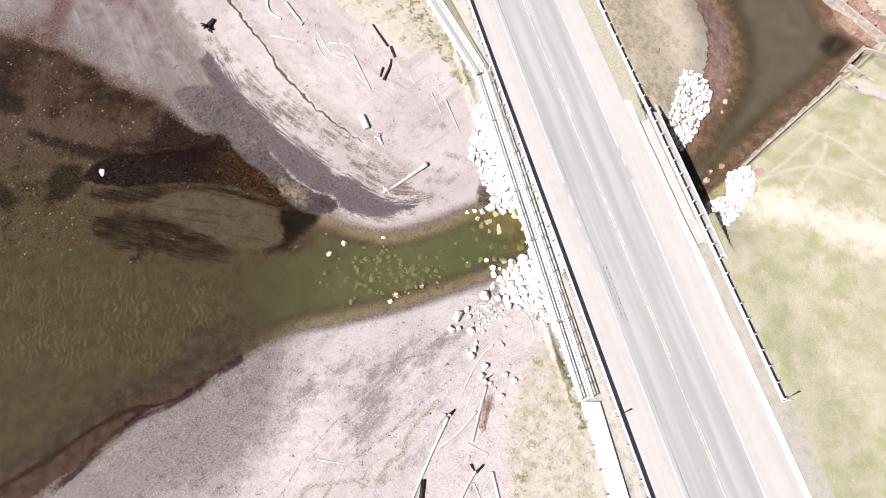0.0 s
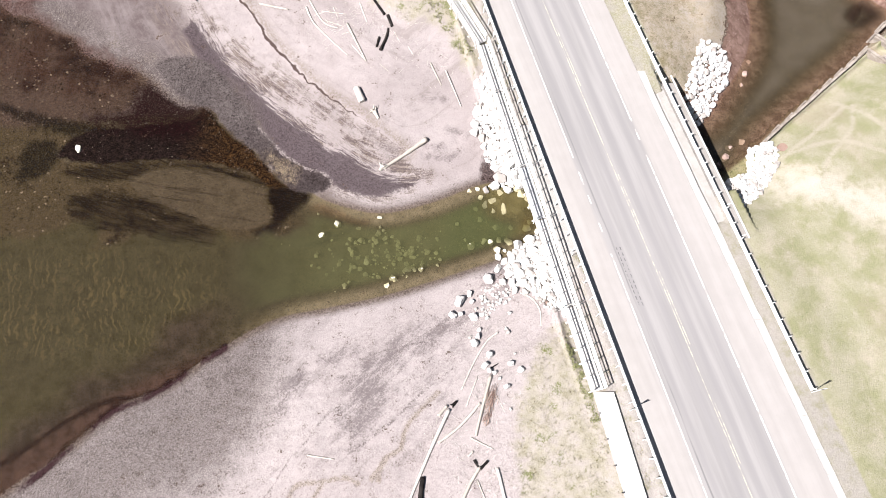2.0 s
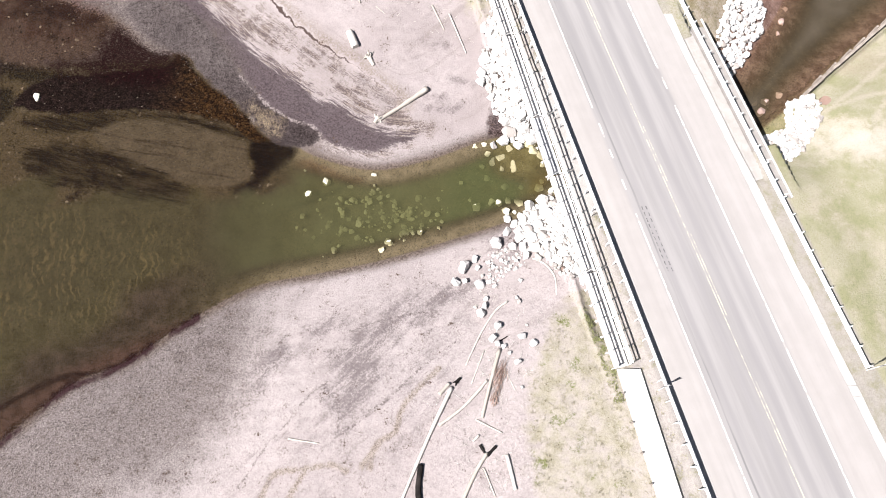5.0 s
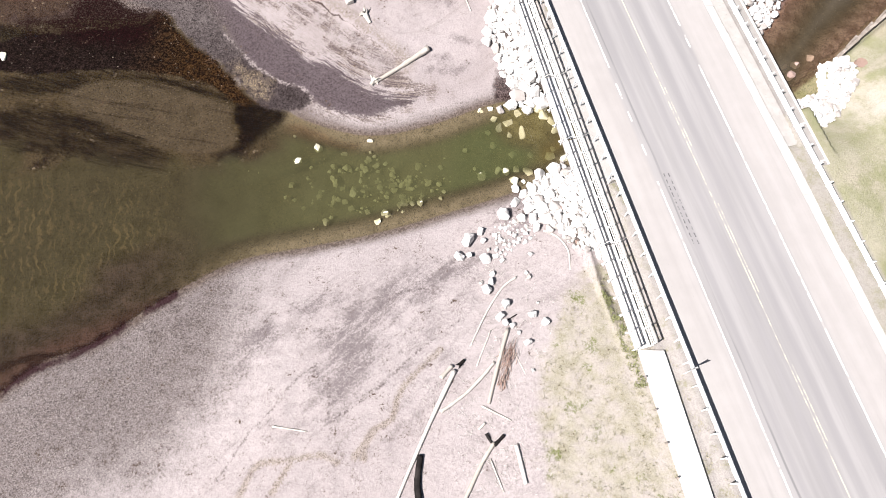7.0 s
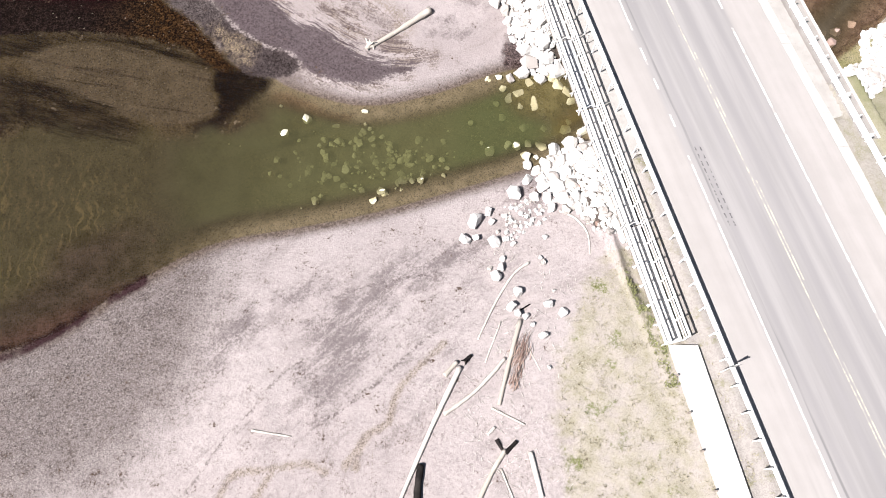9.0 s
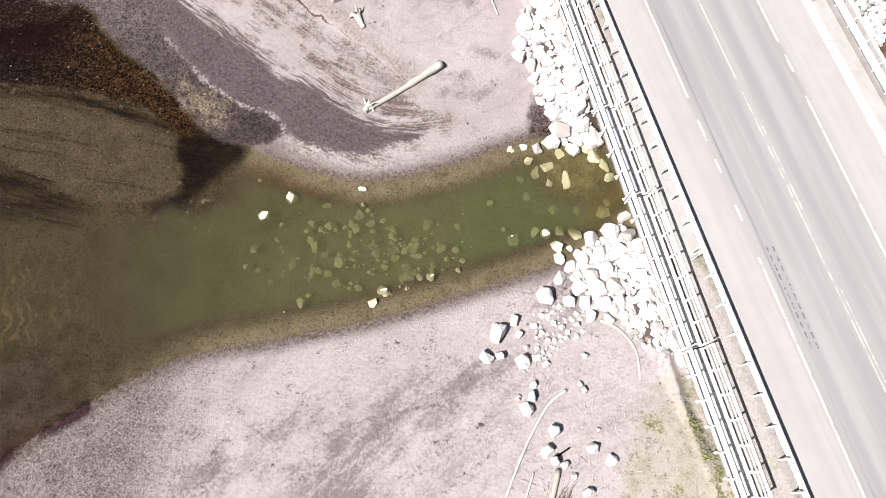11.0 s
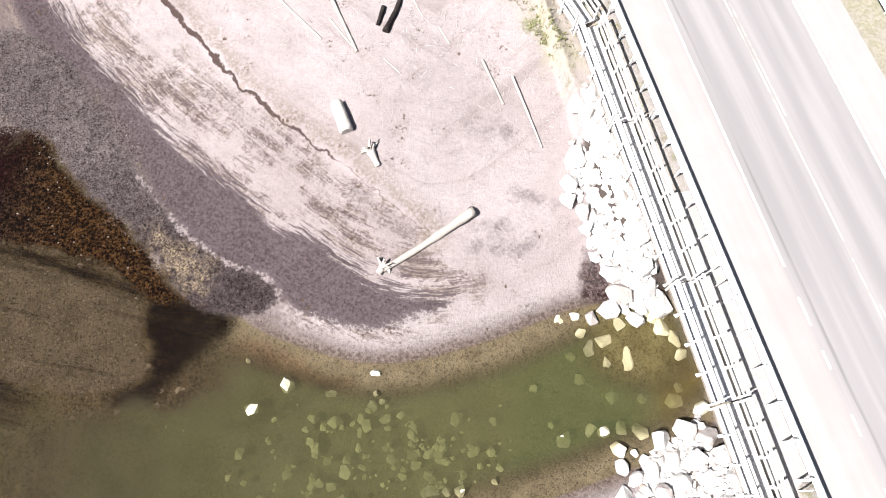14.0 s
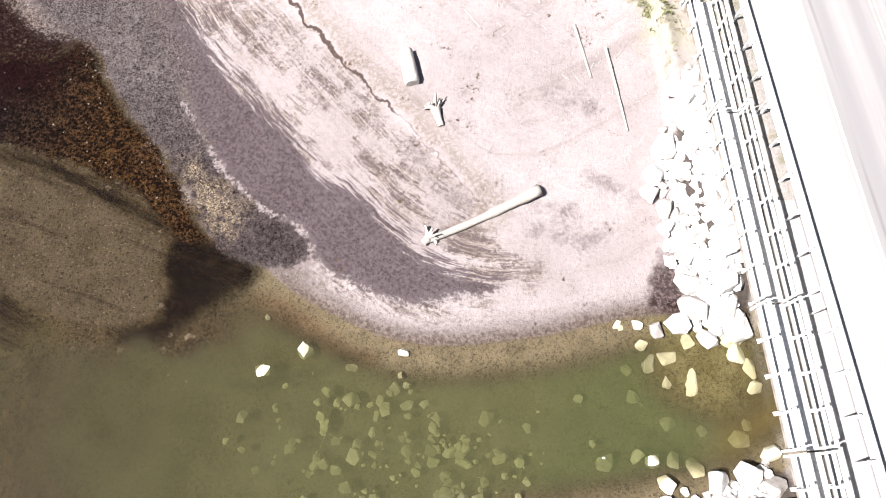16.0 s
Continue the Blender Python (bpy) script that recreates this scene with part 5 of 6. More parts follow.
while y < 46.2:
    n = rk.uniform(0.9, 2.6)
    wide, wide_to = wide_to, 0.85 + rk.uniform(-0.08, 0.08)
    bm = bmesh.new()
    dz = rk.uniform(0.004, 0.012)
    ring = [((SHOULDER_R[0] + dx, SHOULDER_R[1]), yy) for dx, yy in ((0.02, y), (wide, y), (wide_to, y + n - 0.02), (0.02, y + n - 0.02))]
    low, top = ([bm.verts.new((at(l, yy), yy, z)) for l, yy in ring] for z in (ROAD_Z - 0.15, ROAD_Z + dz))
    bm.faces.new(top)
    for k in range(4):
        bm.faces.new((low[k], low[(k + 1) % 4], top[(k + 1) % 4], top[k]))
    ob = part("slab", bm, KERB_M)
    ob.parent, ob.matrix_parent_inverse = kerb, Matrix.Translation(-kerb.location)
    y += n


# ---- guard rails ----
def w_beam(bm, a, b):
    """The waved steel strip from a to b."""
    prof = [(-0.33, 0.0), (-0.28, 0.08), (-0.22, 0.08), (-0.165, 0.0), (-0.11, 0.0), (-0.05, 0.08), (0.05, 0.08), (0.11, 0.0), (0.165, 0.0), (0.22, 0.08), (0.28, 0.08), (0.33, 0.0)]
    a, b = Vector(a), Vector(b)
    d = (b - a).normalized()
    side = Vector((d.y, -d.x, 0)).normalized()
    for t in (0.0, 0.012):
        rows = [[bm.verts.new(p + side * (w - t) + Vector((0, 0, h))) for h, w in prof] for p in (a, b)]
        for k in range(len(prof) - 1):
            bm.faces.new((rows[0][k], rows[0][k + 1], rows[1][k + 1], rows[1][k]))
    return bm


def guard_rail(line, y0, y1, back, label):
    rail = thing("guard_rail", at(line, y0), y0, ROAD_Z, label, "guard rail")
    inv = Matrix.Translation(-rail.location)
    s = math.hypot(1, line[1])
    pitch = 1.905 / s
    ang = math.degrees(math.atan(-line[1]))
    post_me = block_me = None
    n = int((y1 - y0) / pitch)
    for k in range(n + 1):
        y = y0 + k * pitch
        x = at(line, y)
        if post_me is None:
            p = part("post", boxed((0.14, 0.10, 1.6), pose(0, 0, 0.22), 0.01), STEEL)
            q = part("spacer_block", boxed((0.22, 0.10, 0.34), pose(0, 0, 0), 0.01), STEEL)
            post_me, block_me = p.data, q.data
        else:
            p, q = place("post", post_me), place("spacer_block", block_me)
        for ob, dx, z in ((p, back * 0.30, ROAD_Z), (q, back * 0.12, ROAD_Z + 0.70)):
            ob.parent, ob.matrix_parent_inverse = rail, inv
            ob.matrix_basis = pose(x + dx, y, z, 0, 0, ang)
        if k < n and k % 2 == 0:
            y2 = min(y + 2 * pitch, y1)
            ob = part("rail_section", w_beam(bmesh.new(), (x, y, ROAD_Z + 0.70), (at(line, y2), y2, ROAD_Z + 0.70)), STEEL)
            ob.parent, ob.matrix_parent_inverse = rail, inv
    return rail


guard_rail(RAIL_L, -14.0, 92.0, -1, "pale galvanised steel guard rail on steel posts beside the walkway")
guard_rail(RAIL_R, 9.3, 94.0, 1, "pale galvanised steel guard rail on steel posts above the lawn")


def road_sign(x, y, tall, ang, label):
    s = thing("road_sign", x, y, ground_z(x, y), label, "road sign", "signs beside the guard rails")
    part("post", rod(bmesh.new(), (0, 0, -0.2), (0, 0, tall), 0.045), STEEL, s)
    part("panel", boxed((0.8, 0.012, 0.8), pose(0, -0.06, tall - 0.45, 0, 45, 0), 0.004), SIGN_BACK, s)
    s.rotation_euler.z = radians(ang)


road_sign(at(RAIL_L, 7.15) - 0.55, 7.15, 3.1, 17, "square road sign on a steel post beside the guard rail")
road_sign(at(RAIL_R, 9.1) + 0.25, 9.1, 3.1, 17, "square road sign on a steel post at the guard rail's end")
for y in (34.3, 23.8, 44.4):
    s = thing("marker_post", at(RAIL_L, y) - 0.55, y, 3.75, "slim pale marker post behind the guard rail", "marker post", "marker posts")
    part("post", rod(bmesh.new(), (0, 0, -0.2), (0, 0, 1.5), 0.04), WHITE_TIMBER, s)
    part("reflector", boxed((0.1, 0.02, 0.18), pose(0, -0.05, 1.35), 0.005), SIGN_BACK, s)


# ---- walkway ----
def walkway(a, b, name_label):
    """A boardwalk from a to b with a railing on both sides."""
    a, b = Vector((*a, WALK_Z)), Vector((*b, WALK_Z))
    d = (b - a)
    n = max(1, round(d.length / 1.55))
    step = d / n
    u = d.normalized()
    side = Vector((u.y, -u.x, 0))
    ang = math.degrees(math.atan2(-u.x, u.y))
    w = thing("walkway", a.x, a.y, WALK_Z, name_label, "walkway", "walkway spans")
    w.rotation_euler.z = radians(ang)
    L = step.length
    mesh = {}

    def add(name, key, build, m, mat, label=""):
        if key not in mesh:
            ob = part(name, build(), mat, w, label)
            mesh[key] = ob.data
        else:
            ob = place(name, mesh[key], w, label)
        ob.matrix_basis = m
    for k in range(n):
        for j in range(4):
            y = (k + j / 4 + 0.125) * L
            over = 28.0 < (a + u * y).y < 34.4
            if over:
                add("deck_board", "grating", lambda: boxed((1.34, L / 4 - 0.003, 0.05), None, 0.0), pose(0, y, -0.03), GRATING, "pale grey steel grating panel")
            else:
                add("deck_board", "deck", lambda: boxed((1.34, L / 4 - 0.006, 0.07), None, 0.004), pose(0, y, -0.035), DECK)
        for s in (-1, 1):
            add("top_rail", "top", lambda: boxed((0.19, L - 0.01, 0.05), None, 0.01), pose(s * 0.72, (k + 0.5) * L, 1.35), WHITE_TIMBER)
            for z in (0.40, 0.88):
                add("mid_rail", "mid", lambda: boxed((0.045, L - 0.01, 0.14), None, 0.008), pose(s * 0.685, (k + 0.5) * L, z), WHITE_TIMBER)
            add("bracket", "bracket", lambda: boxed((0.26, 0.1, 0.12), None, 0.01), pose(s * 0.82, k * L + 0.07, -0.12), WHITE_TIMBER)
            add("stringer", "stringer", lambda: boxed((0.14, L, 0.36), None, 0.01), pose(s * 0.52, (k + 0.5) * L, -0.26), GREY_TIMBER)
    for k in range(n + 1):
        y = min(max(k * L, 0.07), n * L - 0.07)
        for s in (-1, 1):
            add("post", "post", lambda: boxed((0.09, 0.11, 1.75), None, 0.01), pose(s * 0.76, y, 0.44), WHITE_TIMBER)
    return w


BEND = (4.74, 50.7)
WALK_END = (16.1, 9.1)


def along_walk(y, gap=0.0):
    s = (y + gap - WALK_END[1]) / (BEND[1] - WALK_END[1])
    return (WALK_END[0] + (BEND[0] - WALK_END[0]) * s, y + gap)


for y0, y1 in ((9.1, 18.0), (18.0, 28.0), (28.0, 34.4), (34.4, 44.1), (44.1, 50.7)):
    walkway(along_walk(y0, 0.04), along_walk(y1, -0.04), "steel grating span of the white timber walkway over the river" if y0 == 28.0 else "white timber walkway span with railings along both sides")
walkway((BEND[0] - 0.1, BEND[1] + 0.2), (-12.3, 82.0), "white timber walkway with railings, bending away over the grass")
path = tagged(band("footpath", (17.83, -0.245), (19.98, -0.245), -40.3, 9.0, WALK_Z + 0.02, 0.35, CONCRETE, step=2.9), "pale concrete footpath leading off the walkway", "path", kind="structure")
for k in range(10):
    y = 6.8 - 2.55 * k
    x = 17.68 - 0.245 * y
    s = thing("bollard", x, y, WALK_Z - 0.3, "short timber bollard at the edge of the concrete path", "bollard", "bollards along the path")
    part("post", boxed((0.13, 0.13, 0.75), pose(0, 0, 0.3), 0.015), GREY_TIMBER, s)


# ---- stones ----
def boulder_mesh(seed, flat=0.85, points=16, worn=0.014):
    """A broken, blocky stone with slightly worn edges."""
    rnd = random.Random(seed)
    bm = bmesh.new()
    for _ in range(points):
        v = Vector((rnd.gauss(0, 1), rnd.gauss(0, 1), rnd.gauss(0, 1))).normalized()
        k = 0.53 / max(abs(v.x) ** 2.4 + abs(v.y) ** 2.4 + abs(v.z) ** 2.4, 1e-6) ** (1 / 2.4) * rnd.uniform(0.76, 1.0)
        bm.verts.new(Vector((v.x * k, v.y * k, v.z * k * flat)))
    bmesh.ops.convex_hull(bm, input=bm.verts)
    bmesh.ops.delete(bm, geom=[v for v in bm.verts if not v.link_faces], context="VERTS")
    bmesh.ops.dissolve_limit(bm, angle_limit=radians(14), verts=bm.verts, edges=bm.edges)
    bmesh.ops.bevel(bm, geom=list(bm.edges), offset=worn, segments=1, affect="EDGES")
    me = bpy.data.meshes.new("boulder")
    bm.to_mesh(me)
    bm.free()
    return me


SHAPES = {}
for mat_name, mat in (("stone", STONE), ("rust", RUST_STONE), ("sunken", WET_STONE), ("dimmed", BED_STONE)):
    SHAPES[mat_name] = []
    for i in range(16):
        me = boulder_mesh(200 + i, 0.7, 18, 0.03) if mat_name in ("sunken", "dimmed") else boulder_mesh(100 + i, 0.72 + 0.02 * i, 17 + i % 7)
        me.polygons.foreach_set("use_smooth", np.zeros(len(me.polygons), bool))
        me.materials.append(mat)
        SHAPES[mat_name].append(me)


def stone(rnd, x, y, size, kind, label, group, sink=0.3, z=None):
    ob = new("boulder", rnd.choice(SHAPES[kind]))
    base = ground_z(x, y) if z is None else z
    s = size
    ob.matrix_basis = pose(x, y, base + s * (0.36 - sink), rnd.uniform(-18, 18), rnd.uniform(-18, 18), rnd.uniform(0, 360)) @ Matrix.Diagonal((s * rnd.uniform(0.9, 1.25), s * rnd.uniform(0.8, 1.05), s * rnd.uniform(0.8, 1.1), 1))
    tagged(ob, label, "boulder", group)
    return ob


def scatter(ring, rnd, lo, hi, gap, limit):
    """Places and sizes of stones packed inside a ring."""
    ring = np.array(ring, float)
    (x0, y0), (x1, y1) = ring.min(0), ring.max(0)
    xs = np.array([rnd.uniform(x0, x1) for _ in range(6000)])
    ys = np.array([rnd.uniform(y0, y1) for _ in range(6000)])
    put = []
    for i, (x, y, ok) in enumerate(zip(xs, ys, inside(xs, ys, ring))):
        s = lo + (hi - lo) * rnd.random() ** 1.4 * (1 - i / 6500)
        if ok and len(put) < limit and not any(math.hypot(x - a, y - b) < gap * (s + t) / 2 for a, b, t in put):
            put.append((float(x), float(y), s))
    return put


def riprap(ring, seed, lo, hi, gap, limit, group, label, large=(), rust=0.03):
    """The large stones where they lie, then smaller ones packed round them."""
    rnd = random.Random(seed)
    rest = [(x, y, s) for x, y, s in scatter(ring, rnd, lo, hi, gap, limit) if all(math.hypot(x - a, y - b) > 0.36 * (s + t) for a, b, t in large)]
    for x, y, s in (*large, *rest):
        stone(rnd, x, y, s * (1.25 if s > 0.65 else 1.1), "rust" if s < 0.6 and rnd.random() < rust else "stone", label, group, 0.2)


def stone_pile(ring, seed, lo, hi, gap, limit, label, lift=0.28):
    """A bank of stones too many to count, as one mesh."""
    rnd = random.Random(seed)
    bm = bmesh.new()
    for x, y, s in scatter(ring, rnd, lo, hi, gap, limit):
        m = pose(x, y, ground_z(x, y) + s * lift, rnd.uniform(-18, 18), rnd.uniform(-18, 18), rnd.uniform(0, 360)) @ Matrix.Diagonal((s * 1.1, s * 0.95, s, 1))
        me = rnd.choice(SHAPES["stone"])
        n = len(bm.verts)
        bm.from_mesh(me)
        bm.verts.ensure_lookup_table()
        bmesh.ops.transform(bm, matrix=m, verts=bm.verts[n:])
    tagged(part("boulder_bank", bm, STONE), label, "boulders", kind="stuff")


LARGE_N = [(7.9, 33.4, 1.09), (6.2, 33.8, 1.22), (5.2, 33.3, 0.7), (9.4, 34.1, 1.28), (7.2, 34.0, 0.7), (6.9, 34.7, 1.15), (8.4, 35.2, 1.25), (6.5, 36.0, 1.35), (8.0, 36.3, 1.3), (7.7, 37.8, 1.09), (6.3, 37.5, 1.15), (8.6, 37.4, 0.7), (7.2, 38.9, 1.02), (5.9, 38.5, 0.83), (6.7, 39.7, 0.9), (4.8, 39.7, 0.96), (6.5, 40.7, 0.96), (3.9, 41.4, 1.09), (5.4, 41.8, 1.15), (6.7, 41.8, 0.77), (4.4, 43.1, 1.28), (5.8, 43.9, 0.83), (4.8, 45.3, 1.09), (4.2, 46.2, 1.0), (5.3, 46.7, 0.9), (3.9, 40.4, 0.83), (6.1, 42.7, 0.77), (5.4, 40.6, 0.8)]
riprap([(4.5, 47.0), (5.5, 47.8), (6.3, 44.5), (8.4, 37.3), (9.8, 33.6), (9.4, 33.4), (7.7, 33.7), (6.5, 34.8), (5.6, 36.5), (4.8, 38.3), (4.1, 43.2)], 1, 0.45, 0.8, 0.52, 190, "riprap on the north bank", "pale angular quarried boulder in the bank's stone facing", LARGE_N)
LARGE_S = [(8.8, 26.4, 1.15), (10.2, 27.0, 1.1), (11.4, 26.7, 1.0), (9.3, 25.4, 1.0), (10.5, 25.4, 1.1), (11.8, 25.6, 1.0), (8.0, 24.8, 1.0), (7.2, 24.3, 0.82), (6.5, 24.9, 0.76), (11.9, 24.4, 1.0), (10.8, 24.3, 0.95), (9.6, 24.1, 1.07), (8.5, 23.5, 1.0), (6.4, 23.4, 0.82), (7.6, 22.7, 0.95), (8.8, 22.6, 1.0), (10.0, 22.9, 1.0), (11.2, 23.1, 1.0), (12.3, 23.2, 0.88), (6.9, 21.7, 0.82), (7.9, 21.6, 0.95), (9.1, 21.4, 1.0), (10.3, 21.6, 1.0), (11.4, 21.7, 0.95), (12.5, 22.0, 0.82), (8.2, 20.6, 0.8), (9.3, 20.4, 0.8), (10.4, 20.5, 0.9), (11.5, 20.5, 0.88), (12.4, 20.7, 0.76), (11.8, 19.5, 0.82), (12.7, 18.7, 0.9)]
riprap([(9.4, 26.3), (11.0, 27.9), (11.4, 26.9), (13.9, 17.4), (13.7, 16.7), (13.1, 17.3), (11.6, 18.2), (10.6, 19.5), (8.4, 21.2), (7.1, 23.2), (7.3, 25.3)], 2, 0.35, 0.7, 0.55, 190, "riprap on the south bank", "pale angular quarried boulder in the bank's stone facing", LARGE_S)
stone_pile([(4.9, 47.0), (5.7, 47.6), (6.3, 44.5), (8.4, 37.3), (9.8, 33.6), (9.4, 33.5), (8.0, 34.1), (6.7, 35.2), (5.5, 38.3), (4.8, 43.3)], 21, 0.5, 1.1, 0.45, 260, "small pale stones packed between the boulders of the bank", 0.02)
stone_pile([(9.6, 26.0), (11.0, 27.5), (11.4, 26.9), (13.9, 17.4), (13.7, 16.9), (13.1, 17.5), (10.8, 19.5), (8.6, 21.4), (7.6, 23.2), (7.8, 25.2)], 22, 0.35, 0.85, 0.46, 260, "small pale stones packed between the boulders of the bank", 0.02)
stone_pile([(32.1, 52.4), (34.3, 52.4), (35.7, 51.4), (36.3, 50.0), (35.6, 48.1), (33.8, 45.4), (33.0, 43.4), (31.4, 42.0), (30.0, 43.4), (29.6, 45.6), (30.9, 49.3)], 3, 0.35, 1.05, 0.47, 260, "bank of pale rounded boulders facing the shore beside the bridge")
stone_pile([(37.3, 38.8), (38.5, 39.2), (39.7, 39.2), (40.4, 38.3), (39.7, 36.0), (38.3, 33.7), (36.6, 31.8), (34.6, 30.4), (33.5, 31.2), (33.2, 33.4), (34.3, 34.8), (36.7, 35.8)], 5, 0.4, 1.2, 0.47, 220, "bank of pale boulders facing the shore below the lawn")
stone_pile([(5.2, 46.0), (6.0, 46.6), (6.6, 44.2), (8.4, 37.8), (8.8, 36.2), (7.2, 36.4), (5.9, 38.4), (5.1, 42.8)], 23, 0.4, 0.85, 0.42, 300, "small pale stones wedged between the boulders of the bank", 0.25)
stone_pile([(8.4, 25.6), (10.6, 27.2), (12.2, 25.4), (13.8, 18.2), (12.6, 18.6), (10.6, 20.4), (8.6, 22.4), (7.9, 24.4)], 24, 0.3, 0.65, 0.42, 300, "small pale stones wedged between the boulders of the bank", 0.25)
rs = random.Random(9)
for x, y, s in ((2.0, 19.3, 1.39), (3.1, 20.2, 0.82), (3.4, 19.3, 0.57), (2.1, 17.8, 0.76), (1.2, 17.7, 1.07), (3.5, 17.4, 1.13), (1.9, 19.9, 0.5), (4.4, 17.7, 0.6), (5.0, 17.3, 0.5), (3.8, 18.4, 0.44), (4.5, 18.3, 0.44), (6.2, 19.8, 0.44), (7.2, 20.0, 0.5), (5.2, 22.0, 1.35), (7.5, 17.9, 0.5), (3.5, 14.4, 1.05), (3.9, 15.1, 0.75), (4.1, 15.9, 0.6), (5.1, 13.0, 0.95), (4.6, 11.9, 0.9), (5.0, 11.3, 0.75), (5.6, 11.1, 0.6), (7.3, 12.1, 0.85), (8.3, 11.4, 0.75), (6.8, 9.6, 0.65), (6.1, 10.5, 0.5), (7.2, 15.6, 0.55), (3.1, 15.1, 0.4), (7.1, 7.3, 0.4), (7.0, 16.0, 0.4), (7.8, 13.2, 0.35)):
    stone(rs, x, y, s, "stone", "pale boulder lying loose on the sand", "loose boulders on the beach", 0.08)


def place_stones(rows, kind, name, label, group, seed):
    """Stones given by place, size and the height of their tops."""
    rnd = random.Random(seed)
    for x, y, size, top in rows:
        ob = stone(rnd, x, y, size * 1.18, kind, label, group, 0.1, top - 0.7 * size)
        ob.name = name
        tagged(ob, category="stone")


rb = random.Random(31)
place_stones([(x, y, s, ground_z(x, y) + s * 0.45) for x, y, s in scatter([(3.9, 19.9), (4.5, 21.3), (7.6, 21.9), (8.8, 20.1), (6.7, 18.8), (4.9, 17.4)], rb, 0.15, 0.5, 0.85, 60)], "stone", "beach_stone", "small pale stone lying on damp sand", "small stones on the beach", 6)
place_stones(((-12.2, 28.9, 0.8, 0.16), (-14.1, 27.5, 0.73, 0.14), (-7.3, 29.7, 0.55, 0.2), (-7.4, 27.9, 0.6, -0.1), (-7.2, 28.6, 0.37, -0.1), (-6.8, 28.2, 0.43, -0.1), (-9.4, 26.9, 0.83, -0.08), (-6.6, 27.2, 0.56, 0), (-5.8, 27.4, 0.5, -0.1), (-7.6, 26.8, 0.6, -0.1), (-11, 26.5, 0.43, -0.1), (-10.7, 25.9, 0.46, -0.1), (-8.6, 24.4, 0.86, -0.04), (-10, 23.7, 0.53, -0.1), (-8.7, 22.8, 0.7, -0.1), (-8, 25.6, 0.43, -0.1), (-3.9, 23.4, 0.66, -0.1), (-3.1, 23.4, 0.5, -0.1), (-2.4, 23.5, 0.66, 0.1), (-11, 21.4, 0.76, 0.02), (-5.6, 22.4, 0.8, 0.05), (-6.2, 21.5, 0.73, 0.1), (3.2, 33.2, 0.5, 0.08)), "sunken", "river_stone", "pale stone standing half sunk in the shallow water", "stones in the river", 41)
place_stones(((3.4, 26.4, 1.02, 0.1), (4.9, 26.9, 0.66, 0), (5.7, 26.8, 0.83, 0.1), (6.7, 27, 0.76, 0.05), (7.8, 26.9, 0.83, 0), (6.5, 25.8, 0.86, 0.25), (7.3, 25.7, 0.46, 0.2), (11.3, 28.2, 0.89, 0.3), (4.2, 33.4, 0.66, 0.15), (3.4, 33.2, 0.49, 0.08), (4.6, 32.5, 0.69, -0.1)), "sunken", "river_stone", "pale boulder at the water's edge, half sunk", "stones in the river", 45)
place_stones(((7.2, 31.1, 1.5, -0.16), (9, 31, 1.35, -0.14), (6, 32, 1.2, -0.12), (8.2, 32.3, 1.5, -0.08), (9.5, 32.9, 1.1, 0.02), (10.1, 32.3, 1.1, -0.1), (6.9, 33, 0.8, 0), (5.2, 31.6, 0.85, -0.2), (8.9, 33.6, 0.9, 0.05), (7.4, 32.1, 0.9, -0.15), (10.4, 31.4, 0.9, -0.2), (6.1, 30.9, 0.7, -0.25)), "sunken", "river_stone", "pale boulder showing under the shallow water", "stones in the river", 42)
place_stones(((4.5, 29.8, 0.7, -0.45), (6.4, 28.8, 0.9, -0.4), (8.1, 28.8, 0.6, -0.45), (10, 28.7, 0.9, -0.35), (10.3, 29.5, 0.6, -0.45), (4, 31.1, 0.55, -0.4), (1.8, 29.2, 0.5, -0.5)), "dimmed", "river_stone", "boulder showing dimly under the water, the dimness put into its colour", "stones in the river", 46)
place_stones(((-8.4, 26.9, 0.4, -0.28), (-9, 26.7, 0.33, -0.28), (-9.7, 24.9, 0.56, -0.28), (-11.8, 24.5, 0.43, -0.28), (-10.6, 23.1, 0.43, -0.28), (-2.6, 27.4, 0.8, -0.28), (-3.6, 25.5, 0.73, -0.28), (-5.1, 25.3, 0.63, -0.28), (-4.8, 24.8, 0.6, -0.28), (-6.5, 25.6, 0.43, -0.28), (-13.2, 22.8, 0.5, -0.28), (-14.1, 23.6, 0.37, -0.28), (-5.5, 24.5, 0.4, -0.28), (-1.3, 24.8, 0.37, -0.28), (-4.9, 26.2, 0.43, -0.28), (-12.4, 23.3, 0.3, -0.28), (-12.7, 25.3, 0.25, -0.28), (-7.6, 24.1, 0.3, -0.28), (-2.2, 25.6, 0.3, -0.28), (-6.6, 23.7, 0.3, -0.28)), "dimmed", "river_stone", "stone showing dimly under the water, the dimness put into its colour", "stones in the river", 47)
place_stones(((-44.0, 38.4, 0.85, 0.32),), "sunken", "river_stone", "pale boulder lying alone on the muddy flats", "stones in the river", 48)


place_stones(((34.4, 37.9, 1.0, 0.1), (33.6, 36.9, 0.8, 0.05), (35.2, 39.2, 0.9, -0.05), (34.0, 39.0, 0.6, -0.1), (36.7, 40.0, 0.7, 0.02), (38.3, 49.5, 0.7, 0.1), (39.0, 51.2, 0.6, 0.05), (37.7, 47.9, 0.6, 0.0)), "rust", "river_stone", "reddish brown boulder in the shallows below the stone bank", "stones in the river", 44)


